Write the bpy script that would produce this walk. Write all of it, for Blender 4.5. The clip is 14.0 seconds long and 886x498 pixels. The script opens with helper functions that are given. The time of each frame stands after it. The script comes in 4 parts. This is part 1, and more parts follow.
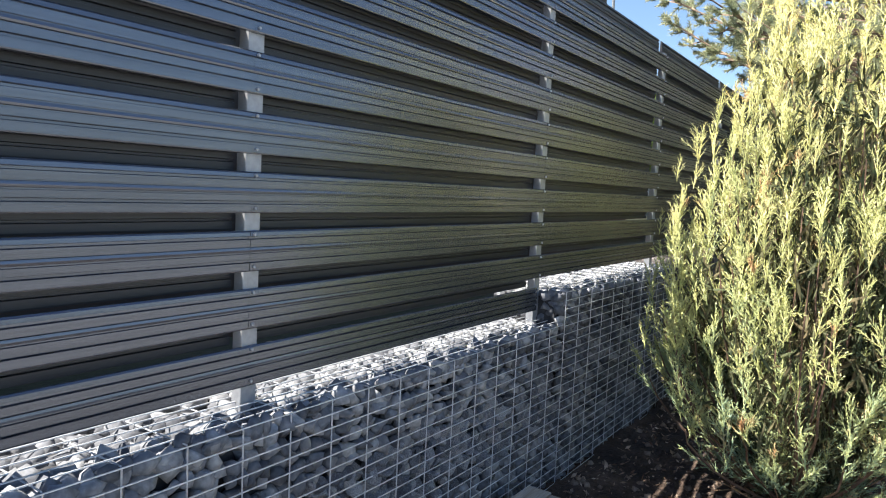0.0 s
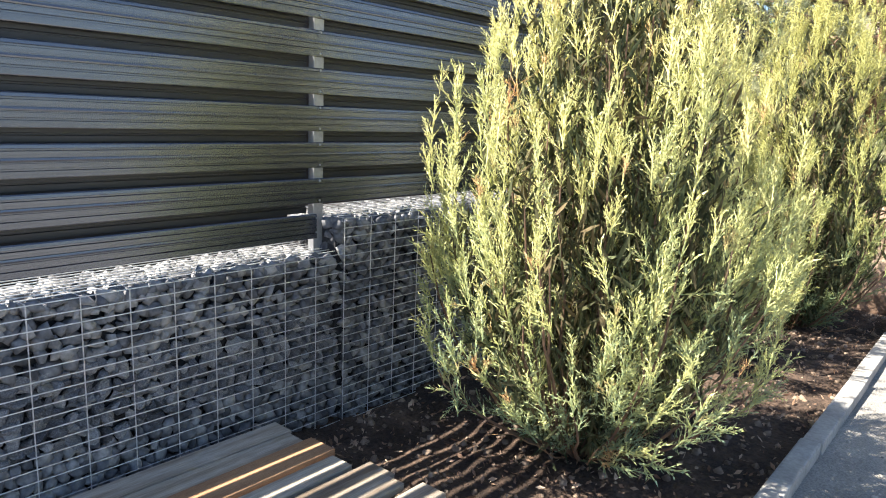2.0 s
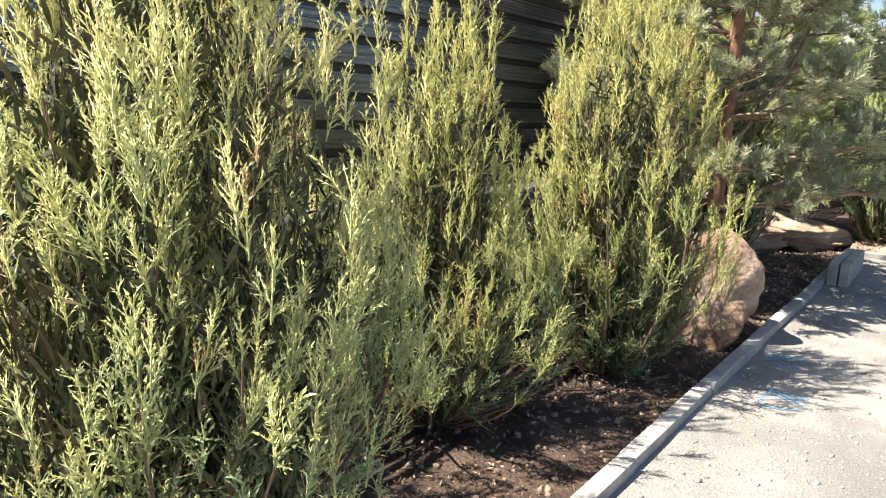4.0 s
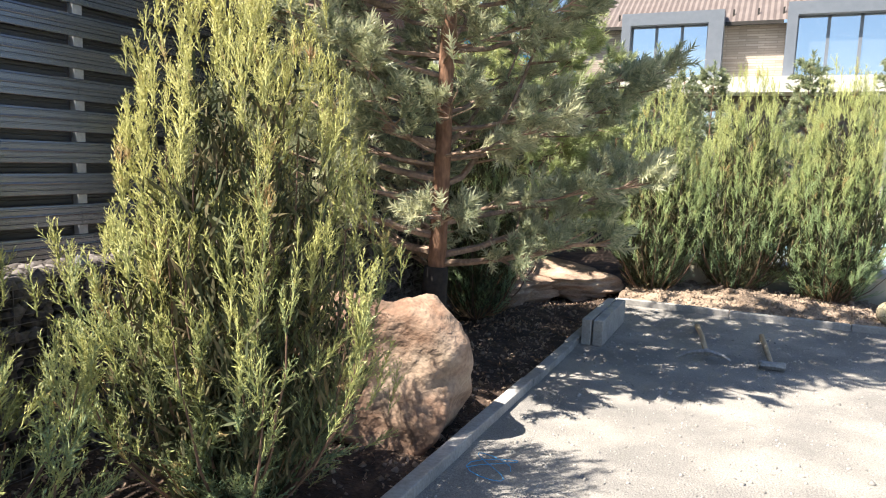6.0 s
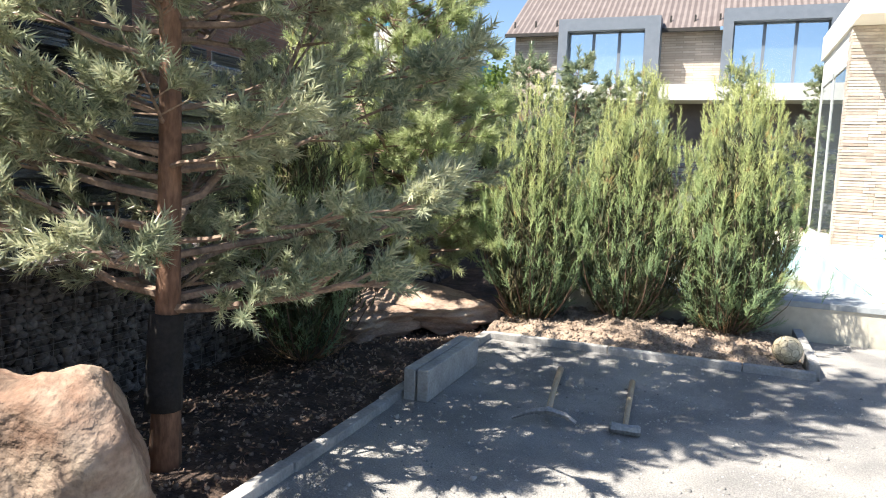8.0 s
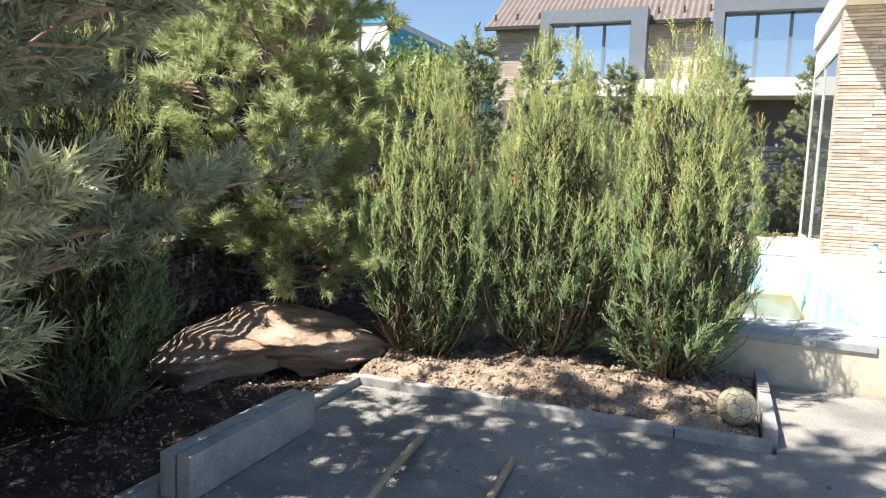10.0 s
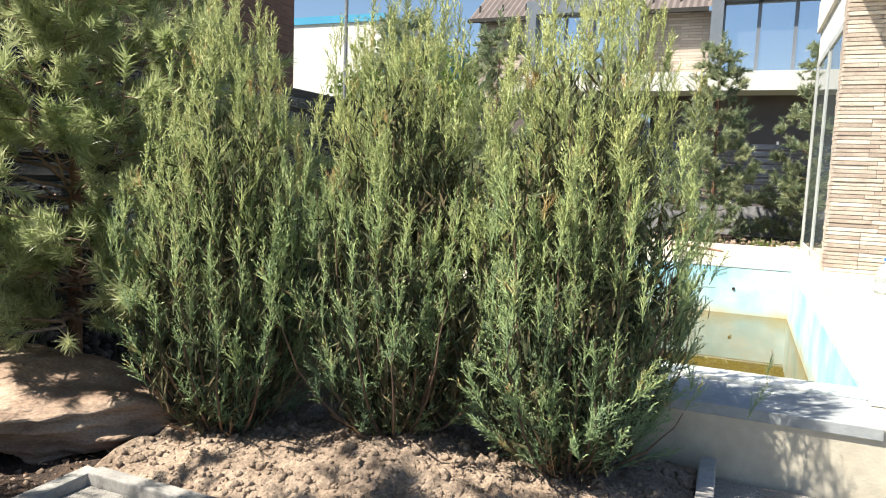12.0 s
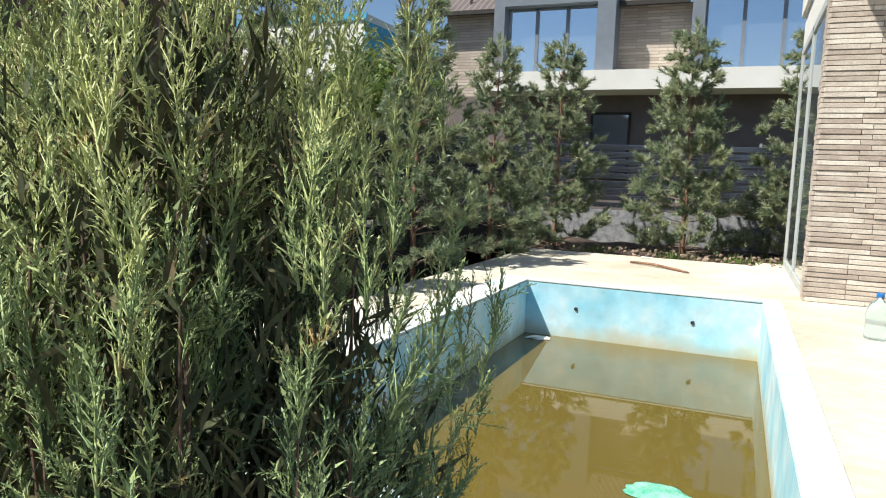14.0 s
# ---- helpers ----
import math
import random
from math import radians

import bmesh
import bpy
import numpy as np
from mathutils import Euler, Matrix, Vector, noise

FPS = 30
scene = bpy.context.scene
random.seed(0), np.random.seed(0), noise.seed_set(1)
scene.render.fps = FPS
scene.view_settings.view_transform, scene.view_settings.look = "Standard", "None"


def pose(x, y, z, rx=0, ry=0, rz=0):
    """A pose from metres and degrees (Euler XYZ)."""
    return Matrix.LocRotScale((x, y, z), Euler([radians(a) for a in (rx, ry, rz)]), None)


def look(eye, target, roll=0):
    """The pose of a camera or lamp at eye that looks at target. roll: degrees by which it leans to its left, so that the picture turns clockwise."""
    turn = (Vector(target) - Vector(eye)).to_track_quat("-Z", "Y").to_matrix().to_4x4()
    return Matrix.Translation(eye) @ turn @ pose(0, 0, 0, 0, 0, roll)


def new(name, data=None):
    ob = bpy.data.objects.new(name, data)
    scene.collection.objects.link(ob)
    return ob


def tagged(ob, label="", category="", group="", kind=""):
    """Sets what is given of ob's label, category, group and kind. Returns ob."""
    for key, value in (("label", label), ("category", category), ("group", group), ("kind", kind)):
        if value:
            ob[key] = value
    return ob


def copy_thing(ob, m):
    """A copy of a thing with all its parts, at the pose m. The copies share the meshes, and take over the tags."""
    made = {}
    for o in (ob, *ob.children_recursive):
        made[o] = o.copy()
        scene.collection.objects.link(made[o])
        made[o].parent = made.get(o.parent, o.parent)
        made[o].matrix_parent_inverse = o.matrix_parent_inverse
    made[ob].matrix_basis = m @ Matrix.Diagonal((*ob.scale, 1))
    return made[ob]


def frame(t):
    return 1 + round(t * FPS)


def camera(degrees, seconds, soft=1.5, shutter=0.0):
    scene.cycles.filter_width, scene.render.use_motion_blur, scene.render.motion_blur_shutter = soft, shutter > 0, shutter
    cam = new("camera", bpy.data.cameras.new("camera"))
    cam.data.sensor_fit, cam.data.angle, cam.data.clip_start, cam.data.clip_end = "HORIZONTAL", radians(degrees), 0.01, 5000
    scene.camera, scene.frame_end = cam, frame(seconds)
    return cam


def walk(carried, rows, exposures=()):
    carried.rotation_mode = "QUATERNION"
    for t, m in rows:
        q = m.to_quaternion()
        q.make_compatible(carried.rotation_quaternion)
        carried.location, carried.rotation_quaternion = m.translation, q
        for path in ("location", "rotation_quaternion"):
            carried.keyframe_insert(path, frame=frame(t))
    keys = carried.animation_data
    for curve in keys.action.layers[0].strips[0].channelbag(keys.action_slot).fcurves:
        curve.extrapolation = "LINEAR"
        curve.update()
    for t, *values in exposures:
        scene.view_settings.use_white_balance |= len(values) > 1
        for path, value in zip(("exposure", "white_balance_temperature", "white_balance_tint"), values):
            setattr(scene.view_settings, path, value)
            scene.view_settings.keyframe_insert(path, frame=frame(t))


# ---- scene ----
cam = camera(65.1, 14.0, soft=1.05)
METRES, EYE, TILT, LEAN, TURN = 11.4, 1.23, -0.75, 0.0, 33.8
EXPO = 0.75
ROWS = [
    (0.0, 0.0, 0.0, 0.0, 0.2, -4.21, -2.78),
    (0.5, 0.0211, 0.009, 0.0007, 4.71, -4.43, -2.87),
    (1.0, 0.0494, 0.0136, 0.0007, 6.15, -4.48, -2.7),
    (1.5, 0.0831, 0.0141, -0.0005, 6.72, -7.12, -2.53),
    (2.0, 0.1101, 0.0272, 0.0004, 6.37, -10.15, -2.37),
    (2.5, 0.135, 0.044, 0.0049, 5.25, -10.71, -2.33),
    (3.0, 0.1637, 0.0625, 0.0095, 4.86, -10.87, -2.31),
    (5.5, 0.2731, 0.1758, 0.0158, -4.48, -8.04, -1.97),
    (6.0, 0.3025, 0.1977, 0.0153, -9.04, -6.62, -1.93),
    (6.5, 0.33, 0.213, 0.0184, -11.03, -6.04, -2.07),
    (7.0, 0.3546, 0.2329, 0.0195, -11.99, -5.89, -2.03),
    (7.5, 0.3823, 0.2509, 0.0191, -12.11, -5.83, -2.07),
    (8.0, 0.41, 0.2722, 0.0212, -12.11, -5.87, -2.03),
    (10.5, 0.5473, 0.3956, 0.0235, -11.45, -5.72, -2.01),
    (11.0, 0.576, 0.4247, 0.0242, -11.02, -5.72, -2.03),
    (11.5, 0.6042, 0.4587, 0.0229, -10.98, -5.74, -2.01),
    (12.0, 0.6374, 0.4883, 0.0223, -10.81, -5.52, -2.06),
    (12.5, 0.6692, 0.521, 0.0237, -10.79, -5.35, -1.99),
    (13.0, 0.7006, 0.5525, 0.0261, -10.8, -5.44, -1.96),
    (13.5, 0.7346, 0.5819, 0.029, -10.73, -5.34, -1.9),
    (14.0, 0.7626, 0.6153, 0.0301, -10.77, -5.17, -2.13),
]
walk(cam, [(t, pose(0, 0, EYE, TILT, LEAN, TURN) @ pose(METRES * x, METRES * y, METRES * z, 90 + pitch, roll, yaw)) for t, x, y, z, yaw, pitch, roll in ROWS],
     exposures=[(0.0, EXPO + 1.0, 6050, 9), (0.5, EXPO + 1.25, 6200, 9), (1.5, EXPO + 1.3, 6400, 9), (3.0, EXPO + 1.05, 6500, 10), (5.5, EXPO + 0.9, 6450, 11), (6.5, EXPO + 0.9, 6350, 11), (8.0, EXPO + 0.9, 6100, 10),
                (10.5, EXPO + 0.6, 6250, 9), (12.5, EXPO + 0.38, 6300, 8), (14.0, EXPO, 5950, 7)])

# ---- sky and sun ----
SUN = Vector((0.5, 0.44, -1.0)).normalized()
world = bpy.data.worlds.new("sky")
scene.world = world
world.use_nodes = True
wn = world.node_tree
wn.nodes.clear()
sky = wn.nodes.new("ShaderNodeTexSky")
sky.sky_type = "NISHITA"
sky.sun_disc = False
sky.sun_elevation = math.asin(-SUN.z)
sky.sun_rotation = math.atan2(-SUN.x, -SUN.y)
sky.air_density, sky.dust_density, sky.ozone_density = 1.0, 0.6, 1.6
bg = wn.nodes.new("ShaderNodeBackground")
bg.inputs["Strength"].default_value = 0.062
wout = wn.nodes.new("ShaderNodeOutputWorld")
wn.links.new(sky.outputs[0], bg.inputs["Color"])
wn.links.new(bg.outputs[0], wout.inputs["Surface"])
sun = new("sun", bpy.data.lights.new("sun", "SUN"))
sun.data.energy = 5.0
sun.data.angle = radians(0.53)
sun.data.color = (1.0, 0.91, 0.77)
sun.matrix_world = look((-8.6, -7.0, 20.0), Vector((-8.6, -7.0, 20.0)) + SUN)


# ---- materials ----
def material(name, stops, scale=5.0, rough=0.8, metal=0.0, bump=0.3, bump_scale=30.0, dist=0.01, per_object=0.0, per_island=0.0,
             grain=0.25, grain_scale=60.0, trans=0.0, squash=(1, 1, 1), spec=0.5, kind="noise"):
    """Colour from noise through a ramp, finer grain over it, chance lightness for each object or island, and a bump."""
    m = bpy.data.materials.new(name)
    m.use_nodes = True
    nt = m.node_tree
    nt.nodes.clear()
    L = nt.links.new
    out = nt.nodes.new("ShaderNodeOutputMaterial")
    bs = nt.nodes.new("ShaderNodeBsdfPrincipled")
    tc = nt.nodes.new("ShaderNodeTexCoord")
    geo = nt.nodes.new("ShaderNodeNewGeometry")
    mp = nt.nodes.new("ShaderNodeMapping")
    mp.inputs["Scale"].default_value = squash
    if per_object:
        oi = nt.nodes.new("ShaderNodeObjectInfo")
        off = nt.nodes.new("ShaderNodeVectorMath")
        off.operation = "SCALE"
        off.inputs[0].default_value = (37.0, 19.0, 53.0)
        L(oi.outputs["Random"], off.inputs["Scale"])
        add = nt.nodes.new("ShaderNodeVectorMath")
        add.operation = "ADD"
        L(tc.outputs["Object"], add.inputs[0])
        L(off.outputs[0], add.inputs[1])
        L(add.outputs[0], mp.inputs["Vector"])
    else:
        L(tc.outputs["Object"], mp.inputs["Vector"])
    no = nt.nodes.new("ShaderNodeTexNoise")
    no.inputs["Scale"].default_value = scale
    no.inputs["Detail"].default_value = 6
    no.inputs["Roughness"].default_value = 0.6
    L(mp.outputs[0], no.inputs["Vector"])
    ramp = nt.nodes.new("ShaderNodeValToRGB")
    n = len(stops)
    while len(ramp.color_ramp.elements) < n:
        ramp.color_ramp.elements.new(0.5)
    for i, c in enumerate(stops):
        e = ramp.color_ramp.elements[i]
        e.position = 0.3 + 0.4 * i / max(1, n - 1)
        e.color = (*c, 1)
    fac = no.outputs["Fac"]
    if per_island or per_object:
        mix = nt.nodes.new("ShaderNodeMath")
        mix.operation = "MULTIPLY_ADD"
        src = geo.outputs["Random Per Island"] if per_island else oi.outputs["Random"]
        L(src, mix.inputs[0])
        k = per_island or per_object
        mix.inputs[1].default_value = k * 0.4
        sub = nt.nodes.new("ShaderNodeMath")
        sub.operation = "SUBTRACT"
        L(fac, sub.inputs[0])
        sub.inputs[1].default_value = k * 0.2
        L(sub.outputs[0], mix.inputs[2])
        fac = mix.outputs[0]
    L(fac, ramp.inputs["Fac"])
    g = nt.nodes.new("ShaderNodeTexNoise")
    g.inputs["Scale"].default_value = grain_scale
    g.inputs["Detail"].default_value = 4
    L(mp.outputs[0], g.inputs["Vector"])
    mr = nt.nodes.new("ShaderNodeMapRange")
    mr.inputs["From Min"].default_value, mr.inputs["From Max"].default_value = 0.3, 0.7
    mr.inputs["To Min"].default_value, mr.inputs["To Max"].default_value = 1 - grain, 1 + grain
    L(g.outputs["Fac"], mr.inputs["Value"])
    sc = nt.nodes.new("ShaderNodeVectorMath")
    sc.operation = "SCALE"
    L(ramp.outputs["Color"], sc.inputs[0])
    L(mr.outputs[0], sc.inputs["Scale"])
    L(sc.outputs[0], bs.inputs["Base Color"])
    bs.inputs["Roughness"].default_value = rough
    bs.inputs["Metallic"].default_value = metal
    bs.inputs["Specular IOR Level"].default_value = spec
    if bump:
        b = nt.nodes.new("ShaderNodeTexNoise")
        b.inputs["Scale"].default_value = bump_scale
        b.inputs["Detail"].default_value = 5
        L(mp.outputs[0], b.inputs["Vector"])
        bu = nt.nodes.new("ShaderNodeBump")
        bu.inputs["Strength"].default_value = bump
        bu.inputs["Distance"].default_value = dist
        L(b.outputs["Fac"], bu.inputs["Height"])
        L(bu.outputs[0], bs.inputs["Normal"])
    if trans:
        tr = nt.nodes.new("ShaderNodeBsdfTranslucent")
        L(sc.outputs[0], tr.inputs["Color"])
        ms = nt.nodes.new("ShaderNodeMixShader")
        ms.inputs[0].default_value = trans
        L(bs.outputs[0], ms.inputs[1])
        L(tr.outputs[0], ms.inputs[2])
        L(ms.outputs[0], out.inputs["Surface"])
    else:
        L(bs.outputs[0], out.inputs["Surface"])
    return m


M = {}
M["fence"] = material("anthracite_sheet", [(0.117, 0.131, 0.167), (0.158, 0.169, 0.2)], scale=2.0, rough=0.25, metal=0.75, bump=0.08, bump_scale=90, dist=0.002,
                      grain=0.12, grain_scale=25, squash=(1, 0.08, 6), spec=0.7)
# Darker matte copy of the fence sheet: shade in the gaps put into colour.
M["fence_shaded"] = material("shaded_rear_sheet", [(0.03, 0.033, 0.042), (0.05, 0.053, 0.062)], scale=2.0, rough=0.45, metal=0.2, bump=0.08, bump_scale=90, dist=0.002, grain=0.15, squash=(1, 0.08, 6))
M["post"] = material("galvanised_post", [(0.3, 0.31, 0.34), (0.42, 0.43, 0.46)], rough=0.45, metal=0.3, bump=0.1, grain=0.1)
M["wire"] = material("galvanised_wire", [(0.5, 0.51, 0.55), (0.72, 0.73, 0.76)], scale=14, rough=0.42, metal=0.55, bump=0, grain=0.15)
# Gabion wire darkened and dulled in colour to carry the shrubs' shade.
M["wire_shaded"] = material("dull_shaded_wire", [(0.1, 0.085, 0.08), (0.2, 0.18, 0.17)], scale=14, rough=0.7, metal=0.1, bump=0, grain=0.2)
M["rubble"] = material("grey_crushed_stone", [(0.0663, 0.0697, 0.0829), (0.166, 0.172, 0.194), (0.332, 0.332, 0.343)], scale=9, rough=0.85, bump=0.5, bump_scale=45, dist=0.006,
                       per_object=0.9, grain=0.25)
M["rubble_far"] = material("grey_crushed_stone_far", [(0.07, 0.073, 0.085), (0.16, 0.165, 0.185), (0.32, 0.32, 0.33)], scale=9, rough=0.85, bump=0.5, bump_scale=45,
                           dist=0.006, per_island=0.9)
# Soil-stained stone, its colour also darkened for the shade behind the shrubs.
M["rubble_dirty_shaded"] = material("shaded_stained_stone", [(0.04, 0.034, 0.032), (0.09, 0.078, 0.074), (0.2, 0.18, 0.175)], scale=7, rough=0.9, bump=0.5, bump_scale=45, dist=0.006, per_island=0.9)
# Near-black solid core that fills the gabion behind its facing stones.
M["rubble_core"] = material("dark_core_fill", [(0.02, 0.02, 0.024), (0.05, 0.05, 0.055)], scale=20, rough=0.95)
M["plank"] = material("weathered_plank", [(0.16, 0.12, 0.09), (0.33, 0.28, 0.23), (0.46, 0.41, 0.36)], scale=3, rough=0.85, bump=0.4, bump_scale=14, dist=0.004,
                      per_object=0.7, grain=0.2, grain_scale=30, squash=(9, 0.7, 9))
M["plank_new"] = material("reddish_plank", [(0.3, 0.15, 0.08), (0.42, 0.25, 0.14)], scale=3, rough=0.8, bump=0.4, bump_scale=14, dist=0.004, squash=(9, 0.7, 9))
M["concrete"] = material("kerb_concrete", [(0.24, 0.23, 0.22), (0.4, 0.385, 0.365)], scale=5, rough=0.9, bump=0.5, bump_scale=120, dist=0.003, per_object=0.3, grain=0.15)
M["gravel"] = material("grey_screenings", [(0.17, 0.165, 0.155), (0.206, 0.197, 0.188), (0.284, 0.269, 0.248), (0.344, 0.323, 0.292)], scale=1.4, rough=0.95, bump=0.8, bump_scale=95, dist=0.012,
                       grain=0.3, grain_scale=130)
M["grit"] = material("grey_grit", [(0.18, 0.176, 0.168), (0.306, 0.29, 0.269), (0.432, 0.405, 0.37)], rough=0.9, per_island=1.0, bump=0)
M["soil"] = material("brown_soil", [(0.0253, 0.0168, 0.013), (0.0575, 0.0368, 0.027), (0.127, 0.084, 0.06)], scale=5, rough=0.97, bump=0.9, bump_scale=45, dist=0.03, grain=0.4)
M["mound"] = material("dry_sandy_soil", [(0.176, 0.128, 0.0936), (0.296, 0.225, 0.169), (0.384, 0.3, 0.23)], scale=4, rough=0.97, bump=0.9, bump_scale=40, dist=0.03, grain=0.35)
M["clod"] = material("soil_clods", [(0.14, 0.1, 0.075), (0.32, 0.24, 0.18)], scale=5, rough=0.97, per_island=0.8, bump=0.5, bump_scale=60)
M["dryleaf"] = material("dry_leaf", [(0.16, 0.09, 0.06), (0.34, 0.22, 0.15), (0.52, 0.4, 0.3)], rough=0.8, per_island=1.0, bump=0, trans=0.2)
M["boulder"] = material("ochre_sandstone", [(0.139, 0.0963, 0.0692), (0.202, 0.121, 0.0817), (0.319, 0.231, 0.17), (0.402, 0.328, 0.249)], scale=2.6, rough=0.88, bump=0.9, bump_scale=9, dist=0.05, grain=0.22, grain_scale=40)
M["rock"] = material("pinkish_sandstone", [(0.18, 0.117, 0.081), (0.342, 0.243, 0.18), (0.45, 0.36, 0.279)], scale=3, rough=0.9, bump=0.9, bump_scale=9, dist=0.04, squash=(1, 1, 3))
M["earth"] = material("far_earth", [(0.045, 0.05, 0.025), (0.09, 0.085, 0.05)], scale=0.5, rough=0.95, bump=0.4, bump_scale=8, dist=0.05)
M["deck"] = material("pale_concrete_deck", [(0.42, 0.37, 0.28), (0.54, 0.49, 0.39), (0.62, 0.58, 0.5)], scale=1.1, rough=0.9, bump=0.4, bump_scale=60, dist=0.004, grain=0.1, grain_scale=14)
M["coping"] = material("blue_white_coping", [(0.42, 0.56, 0.6), (0.68, 0.7, 0.67), (0.66, 0.62, 0.52)], scale=2.4, rough=0.6, bump=0.2, grain=0.12)
M["bark"] = material("pine_bark", [(0.1, 0.055, 0.035), (0.22, 0.12, 0.075), (0.34, 0.19, 0.12)], scale=12, rough=0.95, bump=0.9, bump_scale=40, dist=0.012, squash=(1, 1, 0.35))
M["wrap"] = material("dark_sackcloth", [(0.012, 0.011, 0.011), (0.03, 0.026, 0.024)], scale=8, rough=0.97, bump=0.5, bump_scale=120, dist=0.003)
M["timber"] = material("dark_backdrop_boards", [(0.035, 0.028, 0.024), (0.07, 0.055, 0.045)], scale=2, rough=0.8, bump=0.4, bump_scale=12, squash=(1, 1, 8))
# Dead inner sprays, coloured darker still to paint in the shade inside the bush.
M["inner"] = material("dead_shaded_sprays", [(0.035, 0.05, 0.022), (0.08, 0.09, 0.04), (0.13, 0.1, 0.05)], scale=4, rough=0.9, per_island=0.8, bump=0)
M["limb"] = material("grey_brown_bark", [(0.13, 0.09, 0.065), (0.27, 0.19, 0.14), (0.38, 0.27, 0.2)], scale=12, rough=0.95, bump=0.6, bump_scale=40, dist=0.006)
M["dead_twig"] = material("dead_brown_fronds", [(0.16, 0.085, 0.045), (0.36, 0.21, 0.11), (0.48, 0.33, 0.2)], scale=6, rough=0.9, per_island=0.9, bump=0)
M["twig"] = material("juniper_wood", [(0.09, 0.06, 0.045), (0.2, 0.12, 0.08)], scale=10, rough=0.9, bump=0.3)
M["needles"] = material("pine_needles", [(0.237, 0.275, 0.173), (0.418, 0.44, 0.283), (0.614, 0.597, 0.394)], scale=1.6, rough=0.4, per_island=0.8, bump=0, grain=0.1, trans=0.35)
M["needles_warm"] = material("yellowish_pine_needles", [(0.308, 0.376, 0.156), (0.438, 0.484, 0.244), (0.568, 0.594, 0.356)], scale=1.6, rough=0.4, per_island=0.8, bump=0, grain=0.1, trans=0.45)
M["needles_blue"] = material("dark_pine_needles", [(0.164, 0.221, 0.14), (0.293, 0.346, 0.205), (0.456, 0.46, 0.269)], scale=1.6, rough=0.4, per_island=0.8, bump=0, grain=0.1, trans=0.35)
M["leaf"] = material("far_leaves", [(0.08, 0.13, 0.03), (0.2, 0.27, 0.06)], scale=1, rough=0.6, per_island=0.9, bump=0, trans=0.35)
M["facade"] = material("long_format_brick", [(0.37, 0.3, 0.25), (0.52, 0.45, 0.38), (0.66, 0.6, 0.52)], scale=3, rough=0.9, bump=0.5, bump_scale=30, dist=0.006, per_object=1.0, grain=0.15)
M["mortar"] = material("grey_mortar", [(0.33, 0.3, 0.26), (0.43, 0.39, 0.34)], rough=0.95)
M["white"] = material("white_render", [(0.68, 0.66, 0.6), (0.78, 0.76, 0.71)], scale=1.2, rough=0.85, bump=0.15, bump_scale=50, grain=0.05)
M["hall_frame"] = material("pale_grey_mullion", [(0.4, 0.42, 0.42), (0.52, 0.54, 0.53)], scale=2, rough=0.5, bump=0.05, grain=0.06)
M["frame"] = material("grey_blue_cladding", [(0.154, 0.176, 0.209), (0.187, 0.209, 0.242)], rough=0.5, bump=0.05, grain=0.05)
M["dark"] = material("dark_interior", [(0.03, 0.028, 0.026), (0.05, 0.045, 0.04)], rough=0.9)
M["roof"] = material("brown_roof_sheet", [(0.128, 0.102, 0.0935), (0.17, 0.14, 0.128)], scale=2, rough=0.6, bump=0.2, grain=0.1)
M["steel"] = material("worn_steel", [(0.2, 0.2, 0.2), (0.4, 0.39, 0.37)], scale=10, rough=0.5, metal=0.6, bump=0.2)
M["handle"] = material("ash_handle", [(0.36, 0.27, 0.17), (0.5, 0.4, 0.28)], scale=6, rough=0.7, squash=(8, 1, 8))
M["ball"] = material("worn_ball_leather", [(0.44, 0.37, 0.24), (0.6, 0.53, 0.38)], scale=14, rough=0.8, bump=0.3, bump_scale=80, dist=0.002)
M["seam"] = material("ball_seam", [(0.1, 0.08, 0.05), (0.15, 0.12, 0.08)], rough=0.9)
M["string"] = material("blue_twine", [(0.05, 0.25, 0.5), (0.1, 0.35, 0.6)], rough=0.7, bump=0)
M["blue"] = material("blue_cladding", [(0.05, 0.3, 0.5), (0.08, 0.36, 0.56)], scale=0.5, rough=0.6)
M["cap"] = material("blue_cap", [(0.02, 0.15, 0.5), (0.03, 0.2, 0.55)], rough=0.4, bump=0)
M["green"] = material("green_rag", [(0.06, 0.35, 0.22), (0.3, 0.55, 0.42)], scale=8, rough=0.7)


def glassy(name, colour, rough=0.03, metal=0.0, trans=0.0, ior=1.45, bump=0.0):
    m = bpy.data.materials.new(name)
    m.use_nodes = True
    b = m.node_tree.nodes["Principled BSDF"]
    b.inputs["Base Color"].default_value = (*colour, 1)
    b.inputs["Roughness"].default_value = rough
    b.inputs["Metallic"].default_value = metal
    b.inputs["Transmission Weight"].default_value = trans
    b.inputs["IOR"].default_value = ior
    if bump:
        no = m.node_tree.nodes.new("ShaderNodeTexNoise")
        no.inputs["Scale"].default_value = 5
        bu = m.node_tree.nodes.new("ShaderNodeBump")
        bu.inputs["Strength"].default_value = bump
        bu.inputs["Distance"].default_value = 0.01
        m.node_tree.links.new(no.outputs["Fac"], bu.inputs["Height"])
        m.node_tree.links.new(bu.outputs[0], b.inputs["Normal"])
    return m


M["glass"] = glassy("coated_glass", (0.62, 0.68, 0.74), 0.03, 0.92)
M["glass2"] = glassy("clear_glass", (0.2, 0.24, 0.25), 0.04, 0.6)
M["bottle"] = glassy("pale_plastic", (0.75, 0.88, 0.9), 0.15, 0.0, 0.85, 1.3)


